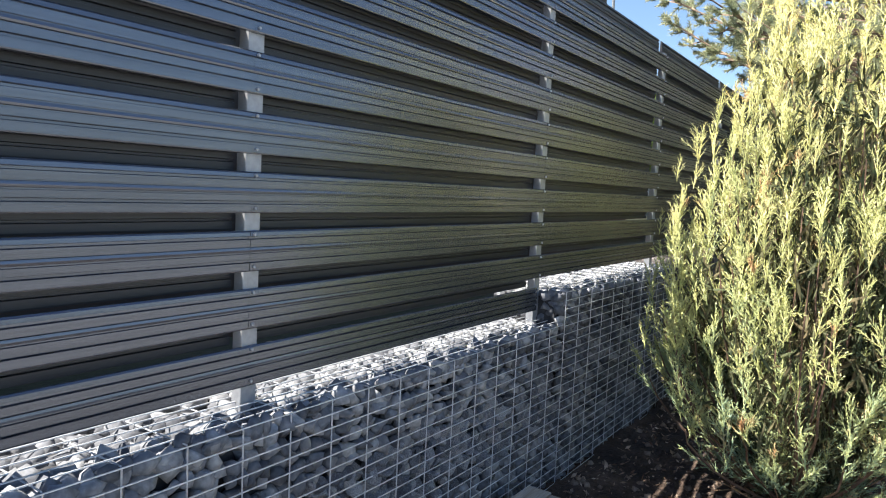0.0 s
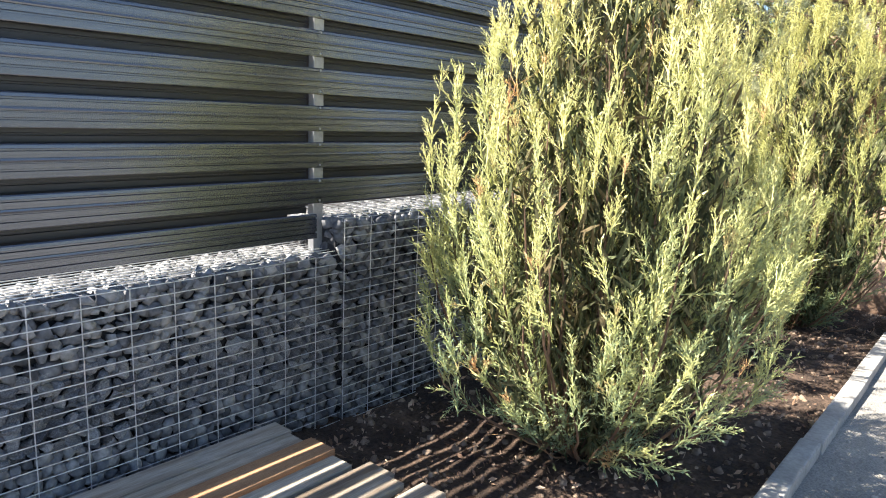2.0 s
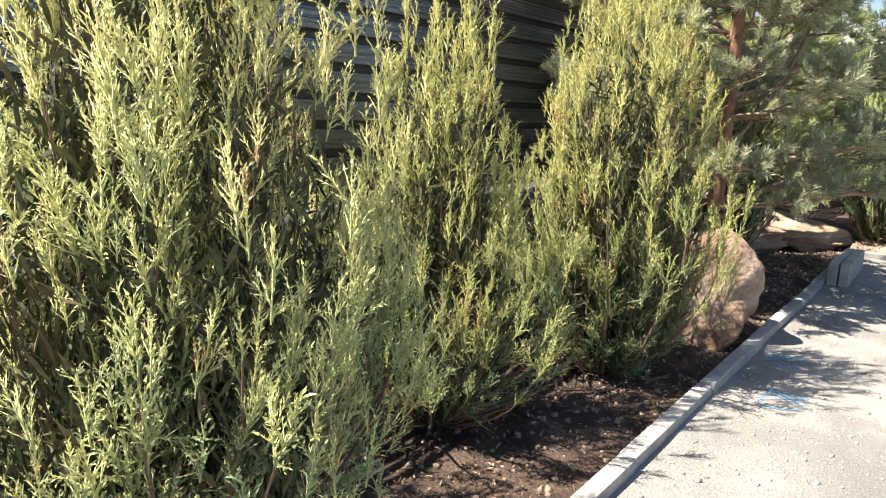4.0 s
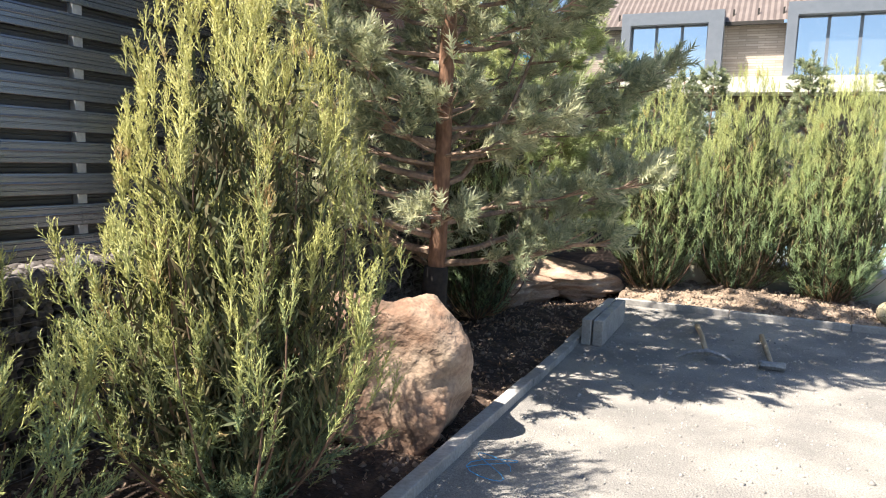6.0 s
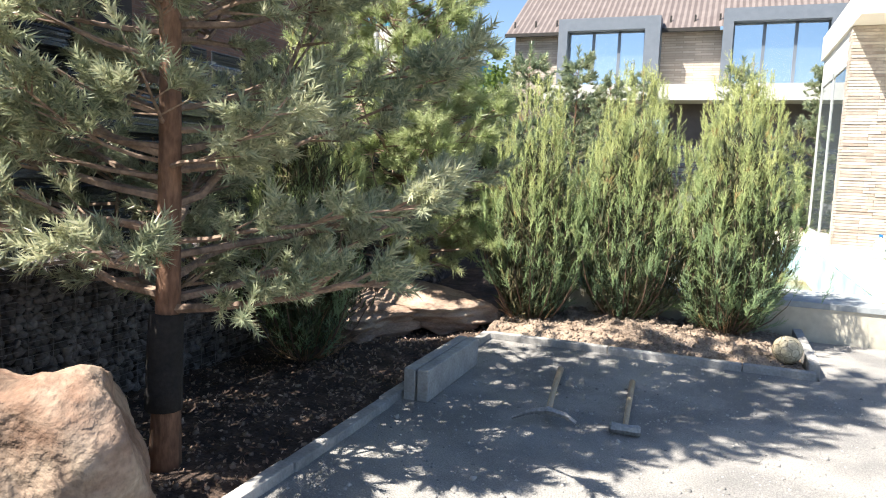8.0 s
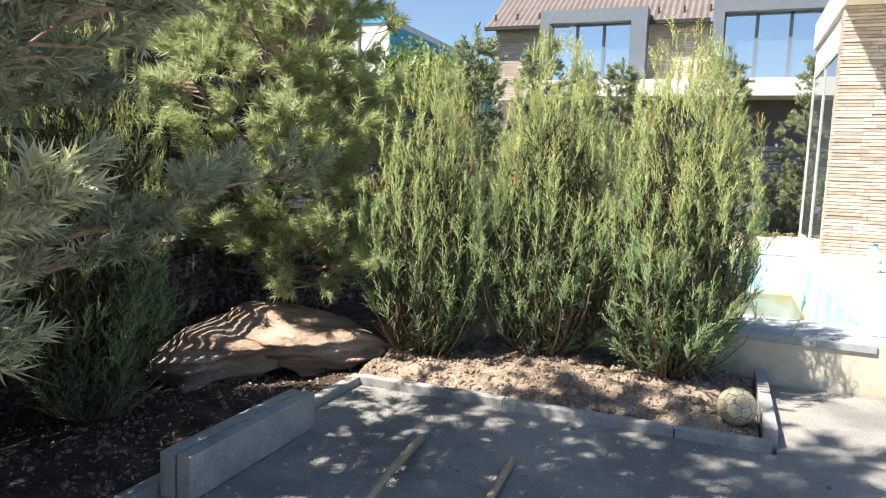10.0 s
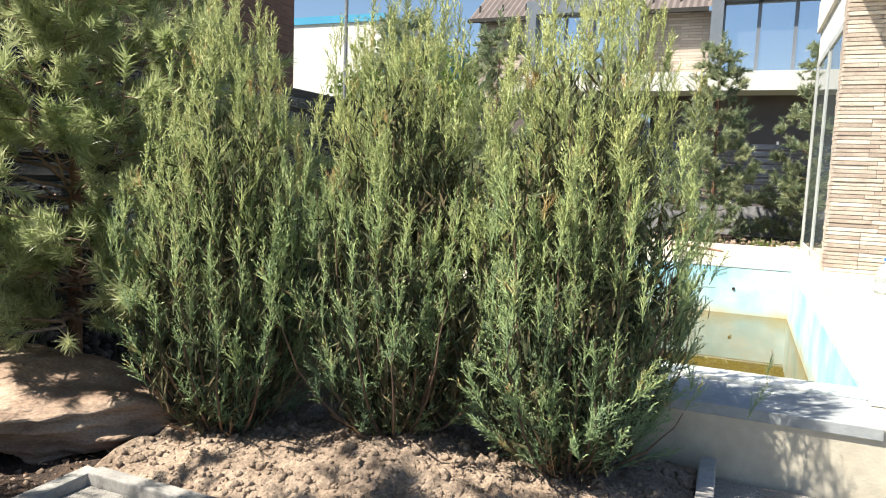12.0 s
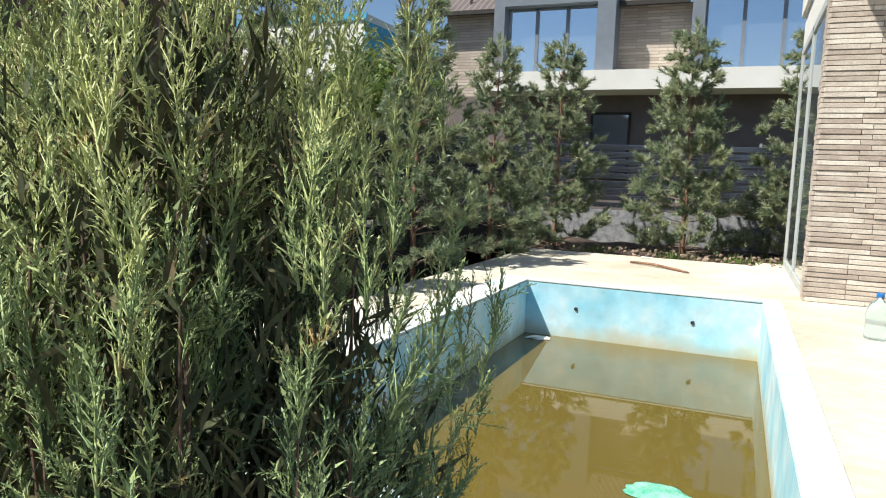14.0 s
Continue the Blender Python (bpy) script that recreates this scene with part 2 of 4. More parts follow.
def pool_material():
    m = material("pool_lining", [(0.26, 0.6, 0.76), (0.48, 0.74, 0.84), (0.8, 0.87, 0.88)], scale=1.6, rough=0.5, bump=0.2, bump_scale=8, dist=0.01, grain=0.1, grain_scale=5)
    nt = m.node_tree
    bs = next(n for n in nt.nodes if n.type == "BSDF_PRINCIPLED")
    src = bs.inputs["Base Color"].links[0].from_socket
    tc = nt.nodes.new("ShaderNodeTexCoord")
    sep = nt.nodes.new("ShaderNodeSeparateXYZ")
    no = nt.nodes.new("ShaderNodeTexNoise")
    no.inputs["Scale"].default_value = 2.5
    no.inputs["Detail"].default_value = 5
    add = nt.nodes.new("ShaderNodeMath")
    add.operation = "MULTIPLY_ADD"
    add.inputs[1].default_value = 0.35
    mr = nt.nodes.new("ShaderNodeMapRange")
    mr.inputs["From Min"].default_value, mr.inputs["From Max"].default_value = 0.1, -0.1
    mix = nt.nodes.new("ShaderNodeMix")
    mix.data_type = "RGBA"
    mix.inputs[7].default_value = (0.52, 0.5, 0.36, 1)
    L = nt.links.new
    L(tc.outputs["Object"], sep.inputs[0])
    L(tc.outputs["Object"], no.inputs["Vector"])
    L(no.outputs["Fac"], add.inputs[0])
    L(sep.outputs["Z"], add.inputs[2])
    L(add.outputs[0], mr.inputs["Value"])
    L(mr.outputs[0], mix.inputs[0])
    L(src, mix.inputs[6])
    L(mix.outputs[2], bs.inputs["Base Color"])
    return m


def brick_material(name, a, b, mortar, width, height):
    """Long bricks laid in courses on walls that face along y."""
    m = bpy.data.materials.new(name)
    m.use_nodes = True
    nt = m.node_tree
    bs = nt.nodes["Principled BSDF"]
    bs.inputs["Roughness"].default_value = 0.9
    tc = nt.nodes.new("ShaderNodeTexCoord")
    sep = nt.nodes.new("ShaderNodeSeparateXYZ")
    com = nt.nodes.new("ShaderNodeCombineXYZ")
    xy = nt.nodes.new("ShaderNodeMath")
    xy.operation = "ADD"
    br = nt.nodes.new("ShaderNodeTexBrick")
    br.inputs["Scale"].default_value = 1.0
    br.inputs["Brick Width"].default_value = width
    br.inputs["Row Height"].default_value = height
    br.inputs["Mortar Size"].default_value = height * 0.1
    br.inputs["Color1"].default_value = (*a, 1)
    br.inputs["Color2"].default_value = (*b, 1)
    br.inputs["Mortar"].default_value = (*mortar, 1)
    br.offset = 0.37
    no = nt.nodes.new("ShaderNodeTexNoise")
    no.inputs["Scale"].default_value = 1.2
    no.inputs["Detail"].default_value = 6
    mr = nt.nodes.new("ShaderNodeMapRange")
    mr.inputs["To Min"].default_value, mr.inputs["To Max"].default_value = 0.6, 1.4
    sc = nt.nodes.new("ShaderNodeVectorMath")
    sc.operation = "SCALE"
    bu = nt.nodes.new("ShaderNodeBump")
    bu.inputs["Strength"].default_value = 0.7
    bu.inputs["Distance"].default_value = 0.02
    bu.invert = True
    L = nt.links.new
    L(tc.outputs["Object"], sep.inputs[0])
    L(sep.outputs["X"], xy.inputs[0])
    L(sep.outputs["Y"], xy.inputs[1])
    L(xy.outputs[0], com.inputs["X"])
    L(sep.outputs["Z"], com.inputs["Y"])
    L(com.outputs[0], br.inputs["Vector"])
    L(tc.outputs["Object"], no.inputs["Vector"])
    L(no.outputs["Fac"], mr.inputs["Value"])
    L(br.outputs["Color"], sc.inputs[0])
    L(mr.outputs[0], sc.inputs["Scale"])
    L(sc.outputs[0], bs.inputs["Base Color"])
    L(br.outputs["Fac"], bu.inputs["Height"])
    L(bu.outputs[0], bs.inputs["Normal"])
    return m


M["pool"] = pool_material()
M["housebrick"] = brick_material("buff_house_brick", (0.56, 0.48, 0.4), (0.4, 0.33, 0.27), (0.33, 0.28, 0.23), 0.62, 0.085)
M["brown"] = brick_material("red_brown_brick", (0.24, 0.13, 0.09), (0.16, 0.09, 0.065), (0.2, 0.15, 0.12), 0.4, 0.09)


def foliage_material(name, low, mid, high, brown, top=2.3):
    """Scale leaves: bluer below, yellower towards the tips of the plant, here and there browned."""
    m = bpy.data.materials.new(name)
    m.use_nodes = True
    nt = m.node_tree
    nt.nodes.clear()
    L = nt.links.new
    out = nt.nodes.new("ShaderNodeOutputMaterial")
    bs = nt.nodes.new("ShaderNodeBsdfPrincipled")
    bs.inputs["Roughness"].default_value = 0.55
    tc = nt.nodes.new("ShaderNodeTexCoord")
    geo = nt.nodes.new("ShaderNodeNewGeometry")
    sep = nt.nodes.new("ShaderNodeSeparateXYZ")
    L(tc.outputs["Object"], sep.inputs[0])
    no = nt.nodes.new("ShaderNodeTexNoise")
    no.inputs["Scale"].default_value = 3.5
    no.inputs["Detail"].default_value = 4
    L(tc.outputs["Object"], no.inputs["Vector"])
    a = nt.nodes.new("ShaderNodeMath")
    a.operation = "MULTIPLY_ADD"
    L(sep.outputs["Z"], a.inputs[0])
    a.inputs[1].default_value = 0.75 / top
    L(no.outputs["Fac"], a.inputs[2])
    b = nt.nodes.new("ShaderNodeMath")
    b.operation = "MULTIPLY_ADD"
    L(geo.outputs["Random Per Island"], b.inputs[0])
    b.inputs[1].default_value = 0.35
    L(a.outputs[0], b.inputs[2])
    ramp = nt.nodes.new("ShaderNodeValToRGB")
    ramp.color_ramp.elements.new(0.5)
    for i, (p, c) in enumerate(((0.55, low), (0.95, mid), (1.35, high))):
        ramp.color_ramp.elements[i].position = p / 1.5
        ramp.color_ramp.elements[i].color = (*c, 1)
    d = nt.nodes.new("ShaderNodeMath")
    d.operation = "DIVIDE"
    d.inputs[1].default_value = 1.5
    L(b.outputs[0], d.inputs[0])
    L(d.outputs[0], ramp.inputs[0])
    nb = nt.nodes.new("ShaderNodeTexNoise")
    nb.inputs["Scale"].default_value = 6.5
    nb.inputs["Detail"].default_value = 3
    L(tc.outputs["Object"], nb.inputs["Vector"])
    mr = nt.nodes.new("ShaderNodeMapRange")
    mr.inputs["From Min"].default_value, mr.inputs["From Max"].default_value = 0.62, 0.72
    L(nb.outputs["Fac"], mr.inputs["Value"])
    mix = nt.nodes.new("ShaderNodeMix")
    mix.data_type = "RGBA"
    L(mr.outputs[0], mix.inputs[0])
    L(ramp.outputs["Color"], mix.inputs[6])
    mix.inputs[7].default_value = (*brown, 1)
    L(mix.outputs[2], bs.inputs["Base Color"])
    tr = nt.nodes.new("ShaderNodeBsdfTranslucent")
    L(mix.outputs[2], tr.inputs["Color"])
    ms = nt.nodes.new("ShaderNodeMixShader")
    ms.inputs[0].default_value = 0.15
    L(bs.outputs[0], ms.inputs[1])
    L(tr.outputs[0], ms.inputs[2])
    L(ms.outputs[0], out.inputs["Surface"])
    return m


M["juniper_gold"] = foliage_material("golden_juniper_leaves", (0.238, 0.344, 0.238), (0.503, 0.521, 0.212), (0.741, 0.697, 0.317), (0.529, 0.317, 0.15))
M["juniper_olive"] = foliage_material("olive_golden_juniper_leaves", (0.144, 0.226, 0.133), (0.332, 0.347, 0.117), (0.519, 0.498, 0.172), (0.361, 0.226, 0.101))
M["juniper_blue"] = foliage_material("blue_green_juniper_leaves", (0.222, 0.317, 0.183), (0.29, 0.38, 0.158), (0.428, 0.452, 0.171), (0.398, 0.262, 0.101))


# ---- building blocks ----
def mesh_of(name, bm, mat):
    me = bpy.data.meshes.new(name)
    bm.to_mesh(me)
    bm.free()
    if mat:
        me.materials.append(mat)
    return me


def part(name, bm, mat, parent, label="", at=None):
    """One mesh object under a thing or a part; bm is a bmesh or a finished mesh."""
    me = bm if isinstance(bm, bpy.types.Mesh) else mesh_of(name, bm, mat)
    ob = new(name, me)
    ob.parent = parent
    if at is not None:
        ob.matrix_basis = at
    return tagged(ob, label)


def thing(name, label, category, group="", at=None):
    ob = new(name)
    ob.empty_display_size = 0.2
    if at is not None:
        ob.matrix_basis = at
    return tagged(ob, label, category, group)


def box(bm, x0, x1, y0, y1, z0, z1, bevel=0.0):
    made = bmesh.ops.create_cube(bm, size=1.0)["verts"]
    for v in made:
        v.co = Vector(((x0 + x1) / 2 + v.co.x * (x1 - x0), (y0 + y1) / 2 + v.co.y * (y1 - y0), (z0 + z1) / 2 + v.co.z * (z1 - z0)))
    if bevel:
        edges = {e for v in made for e in v.link_edges}
        bmesh.ops.bevel(bm, geom=list(edges), offset=bevel, segments=2, affect="EDGES", profile=0.6)
    return bm


def boxes(*rows, bevel=0.0):
    bm = bmesh.new()
    for r in rows:
        box(bm, *r, bevel=bevel)
    return bm


def tube(bm, pts, radii, sides=6):
    rings = []
    pts = [Vector(p) for p in pts]
    for i, p in enumerate(pts):
        d = (pts[min(i + 1, len(pts) - 1)] - pts[max(i - 1, 0)]).normalized()
        u = d.orthogonal().normalized()
        w = d.cross(u)
        rings.append([bm.verts.new(p + radii[i] * (math.cos(a) * u + math.sin(a) * w)) for a in (2 * math.pi * k / sides for k in range(sides))])
    for a, b in zip(rings, rings[1:]):
        best = min(range(sides), key=lambda s: sum((a[k].co - b[(k + s) % sides].co).length for k in range(sides)))
        for k in range(sides):
            bm.faces.new((a[k], a[(k + 1) % sides], b[(k + 1 + best) % sides], b[(k + best) % sides]))
    bm.faces.new(rings[0][::-1])
    bm.faces.new(rings[-1])
    return bm


def smooth(me):
    me.polygons.foreach_set("use_smooth", [True] * len(me.polygons))
    return me


def soup(name, verts, faces, mat):
    """A mesh from numpy arrays of corners and triangles."""
    me = bpy.data.meshes.new(name)
    me.vertices.add(len(verts))
    me.vertices.foreach_set("co", np.asarray(verts, dtype=np.float32).ravel())
    f = np.asarray(faces, dtype=np.int32)
    me.loops.add(f.size)
    me.loops.foreach_set("vertex_index", f.ravel())
    me.polygons.add(len(f))
    me.polygons.foreach_set("loop_start", np.arange(0, f.size, f.shape[1], dtype=np.int32))
    me.update(calc_edges=True)
    me.materials.append(mat)
    return me


def frames_along(d, spin):
    """Turns whose z axes are the unit rows of d."""
    ref = np.where(np.abs(d[:, 2:3]) < 0.95, np.array([[0.0, 0, 1]]), np.array([[1.0, 0, 0]]))
    u = np.cross(ref, d)
    u /= np.linalg.norm(u, axis=1, keepdims=True)
    w = np.cross(d, u)
    c, s = np.cos(spin)[:, None], np.sin(spin)[:, None]
    return np.stack([c * u + s * w, -s * u + c * w, d], axis=2)


def scatter(templates, places, dirs, sizes, rng):
    """Copies of chance templates at the places, turned to dirs: joined corners and triangles."""
    spin = rng.uniform(0, 6.283, len(places))
    R = frames_along(dirs, spin)
    V, F, base = [], [], 0
    which = rng.integers(0, len(templates), len(places))
    for k, (tv, tf) in enumerate(templates):
        idx = np.nonzero(which == k)[0]
        if not len(idx):
            continue
        v = np.einsum("nij,vj->nvi", R[idx], tv) * sizes[idx][:, None, None] + places[idx][:, None, :]
        f = tf[None] + (np.arange(len(idx)) * len(tv))[:, None, None] + base
        V.append(v.reshape(-1, 3))
        F.append(f.reshape(-1, tf.shape[1]))
        base += len(idx) * len(tv)
    return np.concatenate(V), np.concatenate(F)


def spine(p, d, length, r, sides=3):
    """A slim three-sided cone."""
    p, d = np.array(p, float), np.array(d, float)
    d /= np.linalg.norm(d)
    u = np.cross(d, [0.3, 0.5, 0.81])
    u /= np.linalg.norm(u)
    w = np.cross(d, u)
    v = [p + r * (math.cos(a) * u + math.sin(a) * w) for a in (0, 2.094, 4.189)] + [p + d * length]
    return v, [(0, 1, 3), (1, 2, 3), (2, 0, 3)]


def juniper_spray(rng, side=9):
    """An upright plume a unit long: a cord clothed in scale leaves, with side cords that lean out from it."""
    V, F = [], []

    def cord(p, d, length, r, nubs, nub):
        v, f = spine(p, d, length, r)
        F.extend([[i + len(V) for i in t] for t in f])
        V.extend(v)
        for k in range(nubs):
            q = p + d * length * (k + 0.6) / nubs
            out = np.cross(d, rng.normal(size=3))
            out /= np.linalg.norm(out)
            t = np.cross(d, out) * 0.017
            n = len(V)
            V.extend([q - t, q + t, q + (d * 0.85 + out * 0.5) * nub * rng.uniform(0.7, 1.3)])
            F.append((n, n + 1, n + 2))
    up = np.array((0, 0, 1.0))
    cord(np.zeros(3), up, 1.0, 0.014, 13, 0.08)
    for i in range(side):
        h = 0.06 + 0.84 * (i + rng.uniform(0, 0.8)) / side
        a = i * 2.4 + rng.uniform(-0.5, 0.5)
        lean = rng.uniform(0.28, 0.62)
        d = np.array((math.cos(a) * lean, math.sin(a) * lean, 0.85))
        cord(up * h, d / np.linalg.norm(d), (0.33 * (1 - h) + 0.1) * rng.uniform(0.7, 1.2), 0.0125, 3, 0.075)
    return np.array(V), np.array(F)


def pine_tuft(rng, count=64, long=0.46, thick=0.026):
    """A shoot a unit long, clothed in needles."""
    V, F = [], []
    v, f = spine((0, 0, 0), (0, 0, 1), 0.8, 0.02)
    V.extend(v)
    F.extend(f)
    for i in range(count):
        h = 0.12 + 0.78 * i / count
        a = i * 2.4
        lean = rng.uniform(0.5, 1.15) * (1.15 - 0.6 * h)
        d = np.array((math.cos(a) * lean, math.sin(a) * lean, rng.uniform(0.6, 0.9)))
        d /= np.linalg.norm(d)
        t = np.cross(d, rng.normal(size=3))
        t *= thick / np.linalg.norm(t)
        p = np.array((0, 0, h))
        n = len(V)
        V.extend([p - t, p + t, p + d * long * rng.uniform(0.8, 1.2)])
        F.append((n, n + 1, n + 2))
    return np.array(V), np.array(F)


RNG = np.random.default_rng(7)
INNER = (np.array([(0, 0, 0), (0.07, 0, 0.4), (0, 0, 1), (-0.06, 0.03, 0.55)]), np.array([(0, 1, 2), (0, 2, 3)]))
SPRAYS = [juniper_spray(RNG, n) for n in (8, 9, 10, 9, 8)]
TUFTS = [pine_tuft(RNG, n) for n in (40, 44, 37)]
TUFTS_SHORT = [pine_tuft(RNG, n, 0.35, 0.034) for n in (29, 33, 31)]
TUFTS_FAR = [pine_tuft(RNG, n, 0.4, 0.045) for n in (26, 30)]


def juniper(label, group, mat, seed, height=2.3, radius=0.6, limbs=90, sprays=22, size=0.26, skirt=0, foot=0.1, strays=(), sweep=1.0):
    """A bushy upright juniper: limbs fan out from the foot, widest at half height, each clothed in plumes. skirt: low limbs that hide the foot."""
    rng = np.random.default_rng(seed)
    bush = thing("juniper_bush", label, "shrub", group)
    stems = bmesh.new()
    P, D, S, LIMBS = [], [], [], []
    for i in range(limbs + skirt + len(strays)):
        low = i >= limbs
        q = (i + 0.5) / limbs if not low else rng.uniform(0.8, 1)
        a = i * 2.39996 + rng.uniform(-0.3, 0.3)
        out = radius * q ** 0.62 * rng.uniform(0.85, 1.12)
        top = height * (1 - 0.6 * q ** 1.5) * rng.uniform(0.84, 1.02)
        if low:
            top, out = height * rng.uniform(0.16, 0.5), radius * rng.uniform(0.8, 1.1) * sweep
        if i >= limbs + skirt:
            a, out, top = strays[i - limbs - skirt]
        dirh = np.array((math.cos(a), math.sin(a), 0.0))
        pts = []
        for s in np.linspace(0, 1, 9):
            reach = out * (1 - (1 - s) ** 2.1) * (1 - 0.3 * (1 - q) * s ** 3)
            pts.append(dirh * (0.05 + reach) + np.array((0, 0, top * s ** (1.25 if not low else 1.0))) + np.append(rng.normal(0, 0.014, 2), 0) * s)
        pts = np.array(pts)
        if i % 3 == 0:
            tube(stems, [tuple(p) for p in pts[:7]], [0.009 * (1 - 0.12 * k) for k in range(7)], 4)
        n = max(3, int(1.2 * sprays * (top / height) ** 0.7 / 4))
        if i < limbs:
            LIMBS.append(pts)
        for k in range(n):
            t = 0.96 if k == 0 else foot + (0.94 - foot) * rng.uniform() ** 0.75
            g = min(int(t * 8), 7)
            b = pts[g] + (pts[g + 1] - pts[g]) * (t * 8 - g)
            if k and noise.noise(Vector(b * (3.8, 3.8, 2.1) + seed)) < -0.3:
                continue
            ax = pts[g + 1] - pts[g]
            ax /= np.linalg.norm(ax)
            d = ax + (rng.normal(0, 0.2, 3) + dirh * rng.uniform(0, 0.4) if k else 0) + np.array((0, 0, 0.35))
            d /= np.linalg.norm(d)
            ln = size * rng.uniform(0.6, 1.15) * (1.1 - 0.3 * t)
            P.append(b[None])
            D.append(d[None])
            S.append(np.array([ln * 1.15]))
            for m in range(3):
                dd = d + rng.normal(0, 0.42, 3) + np.array((0, 0, 0.15))
                dd /= np.linalg.norm(dd)
                P.append((b + d * ln * (0.08 + 0.2 * m))[None])
                D.append(dd[None])
                S.append(np.array([ln * rng.uniform(0.5, 0.75)]))
    V, F = scatter(SPRAYS, np.concatenate(P), np.concatenate(D), np.concatenate(S), rng)
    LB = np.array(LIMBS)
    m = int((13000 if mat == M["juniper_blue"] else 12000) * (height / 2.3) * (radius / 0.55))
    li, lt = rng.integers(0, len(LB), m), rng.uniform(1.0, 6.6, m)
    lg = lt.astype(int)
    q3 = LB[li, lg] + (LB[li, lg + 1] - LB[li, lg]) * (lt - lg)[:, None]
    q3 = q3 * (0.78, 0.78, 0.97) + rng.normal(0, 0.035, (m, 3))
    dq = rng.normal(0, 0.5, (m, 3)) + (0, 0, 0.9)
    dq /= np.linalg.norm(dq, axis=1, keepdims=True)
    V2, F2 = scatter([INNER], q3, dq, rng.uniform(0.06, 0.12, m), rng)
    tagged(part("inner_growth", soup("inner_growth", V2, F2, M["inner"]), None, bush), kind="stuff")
    part("wood", stems, M["twig"], bush)
    dead = bmesh.new()
    for i in range(44):
        a, reach, up = rng.uniform(0, 6.283), rng.uniform(0.1, 0.32), rng.uniform(0.06, 0.42)
        base = np.array((math.cos(a), math.sin(a), 0.0))
        tip = base * (0.06 + reach) + (0, 0, up)
        mid = base * (0.04 + reach * 0.6) + (0, 0, up * 0.35)
        tube(dead, [tuple(base * 0.03), tuple(mid), tuple(tip)], [0.005, 0.0035, 0.0015], 3)
        for k in range(3):
            p = mid + (tip - mid) * (0.2 + 0.3 * k)
            tube(dead, [tuple(p), tuple(p + (tip - mid) * 0.5 + rng.normal(0, 0.025, 3))], [0.003, 0.001], 3)
    tagged(part("dead_growth", dead, M["dead_twig"], bush, "dry brown twigs round the foot"), "dry brown twigs round the foot", kind="stuff")
    tagged(part("foliage", soup("foliage", V, F, mat), None, bush), kind="stuff")
    return bush


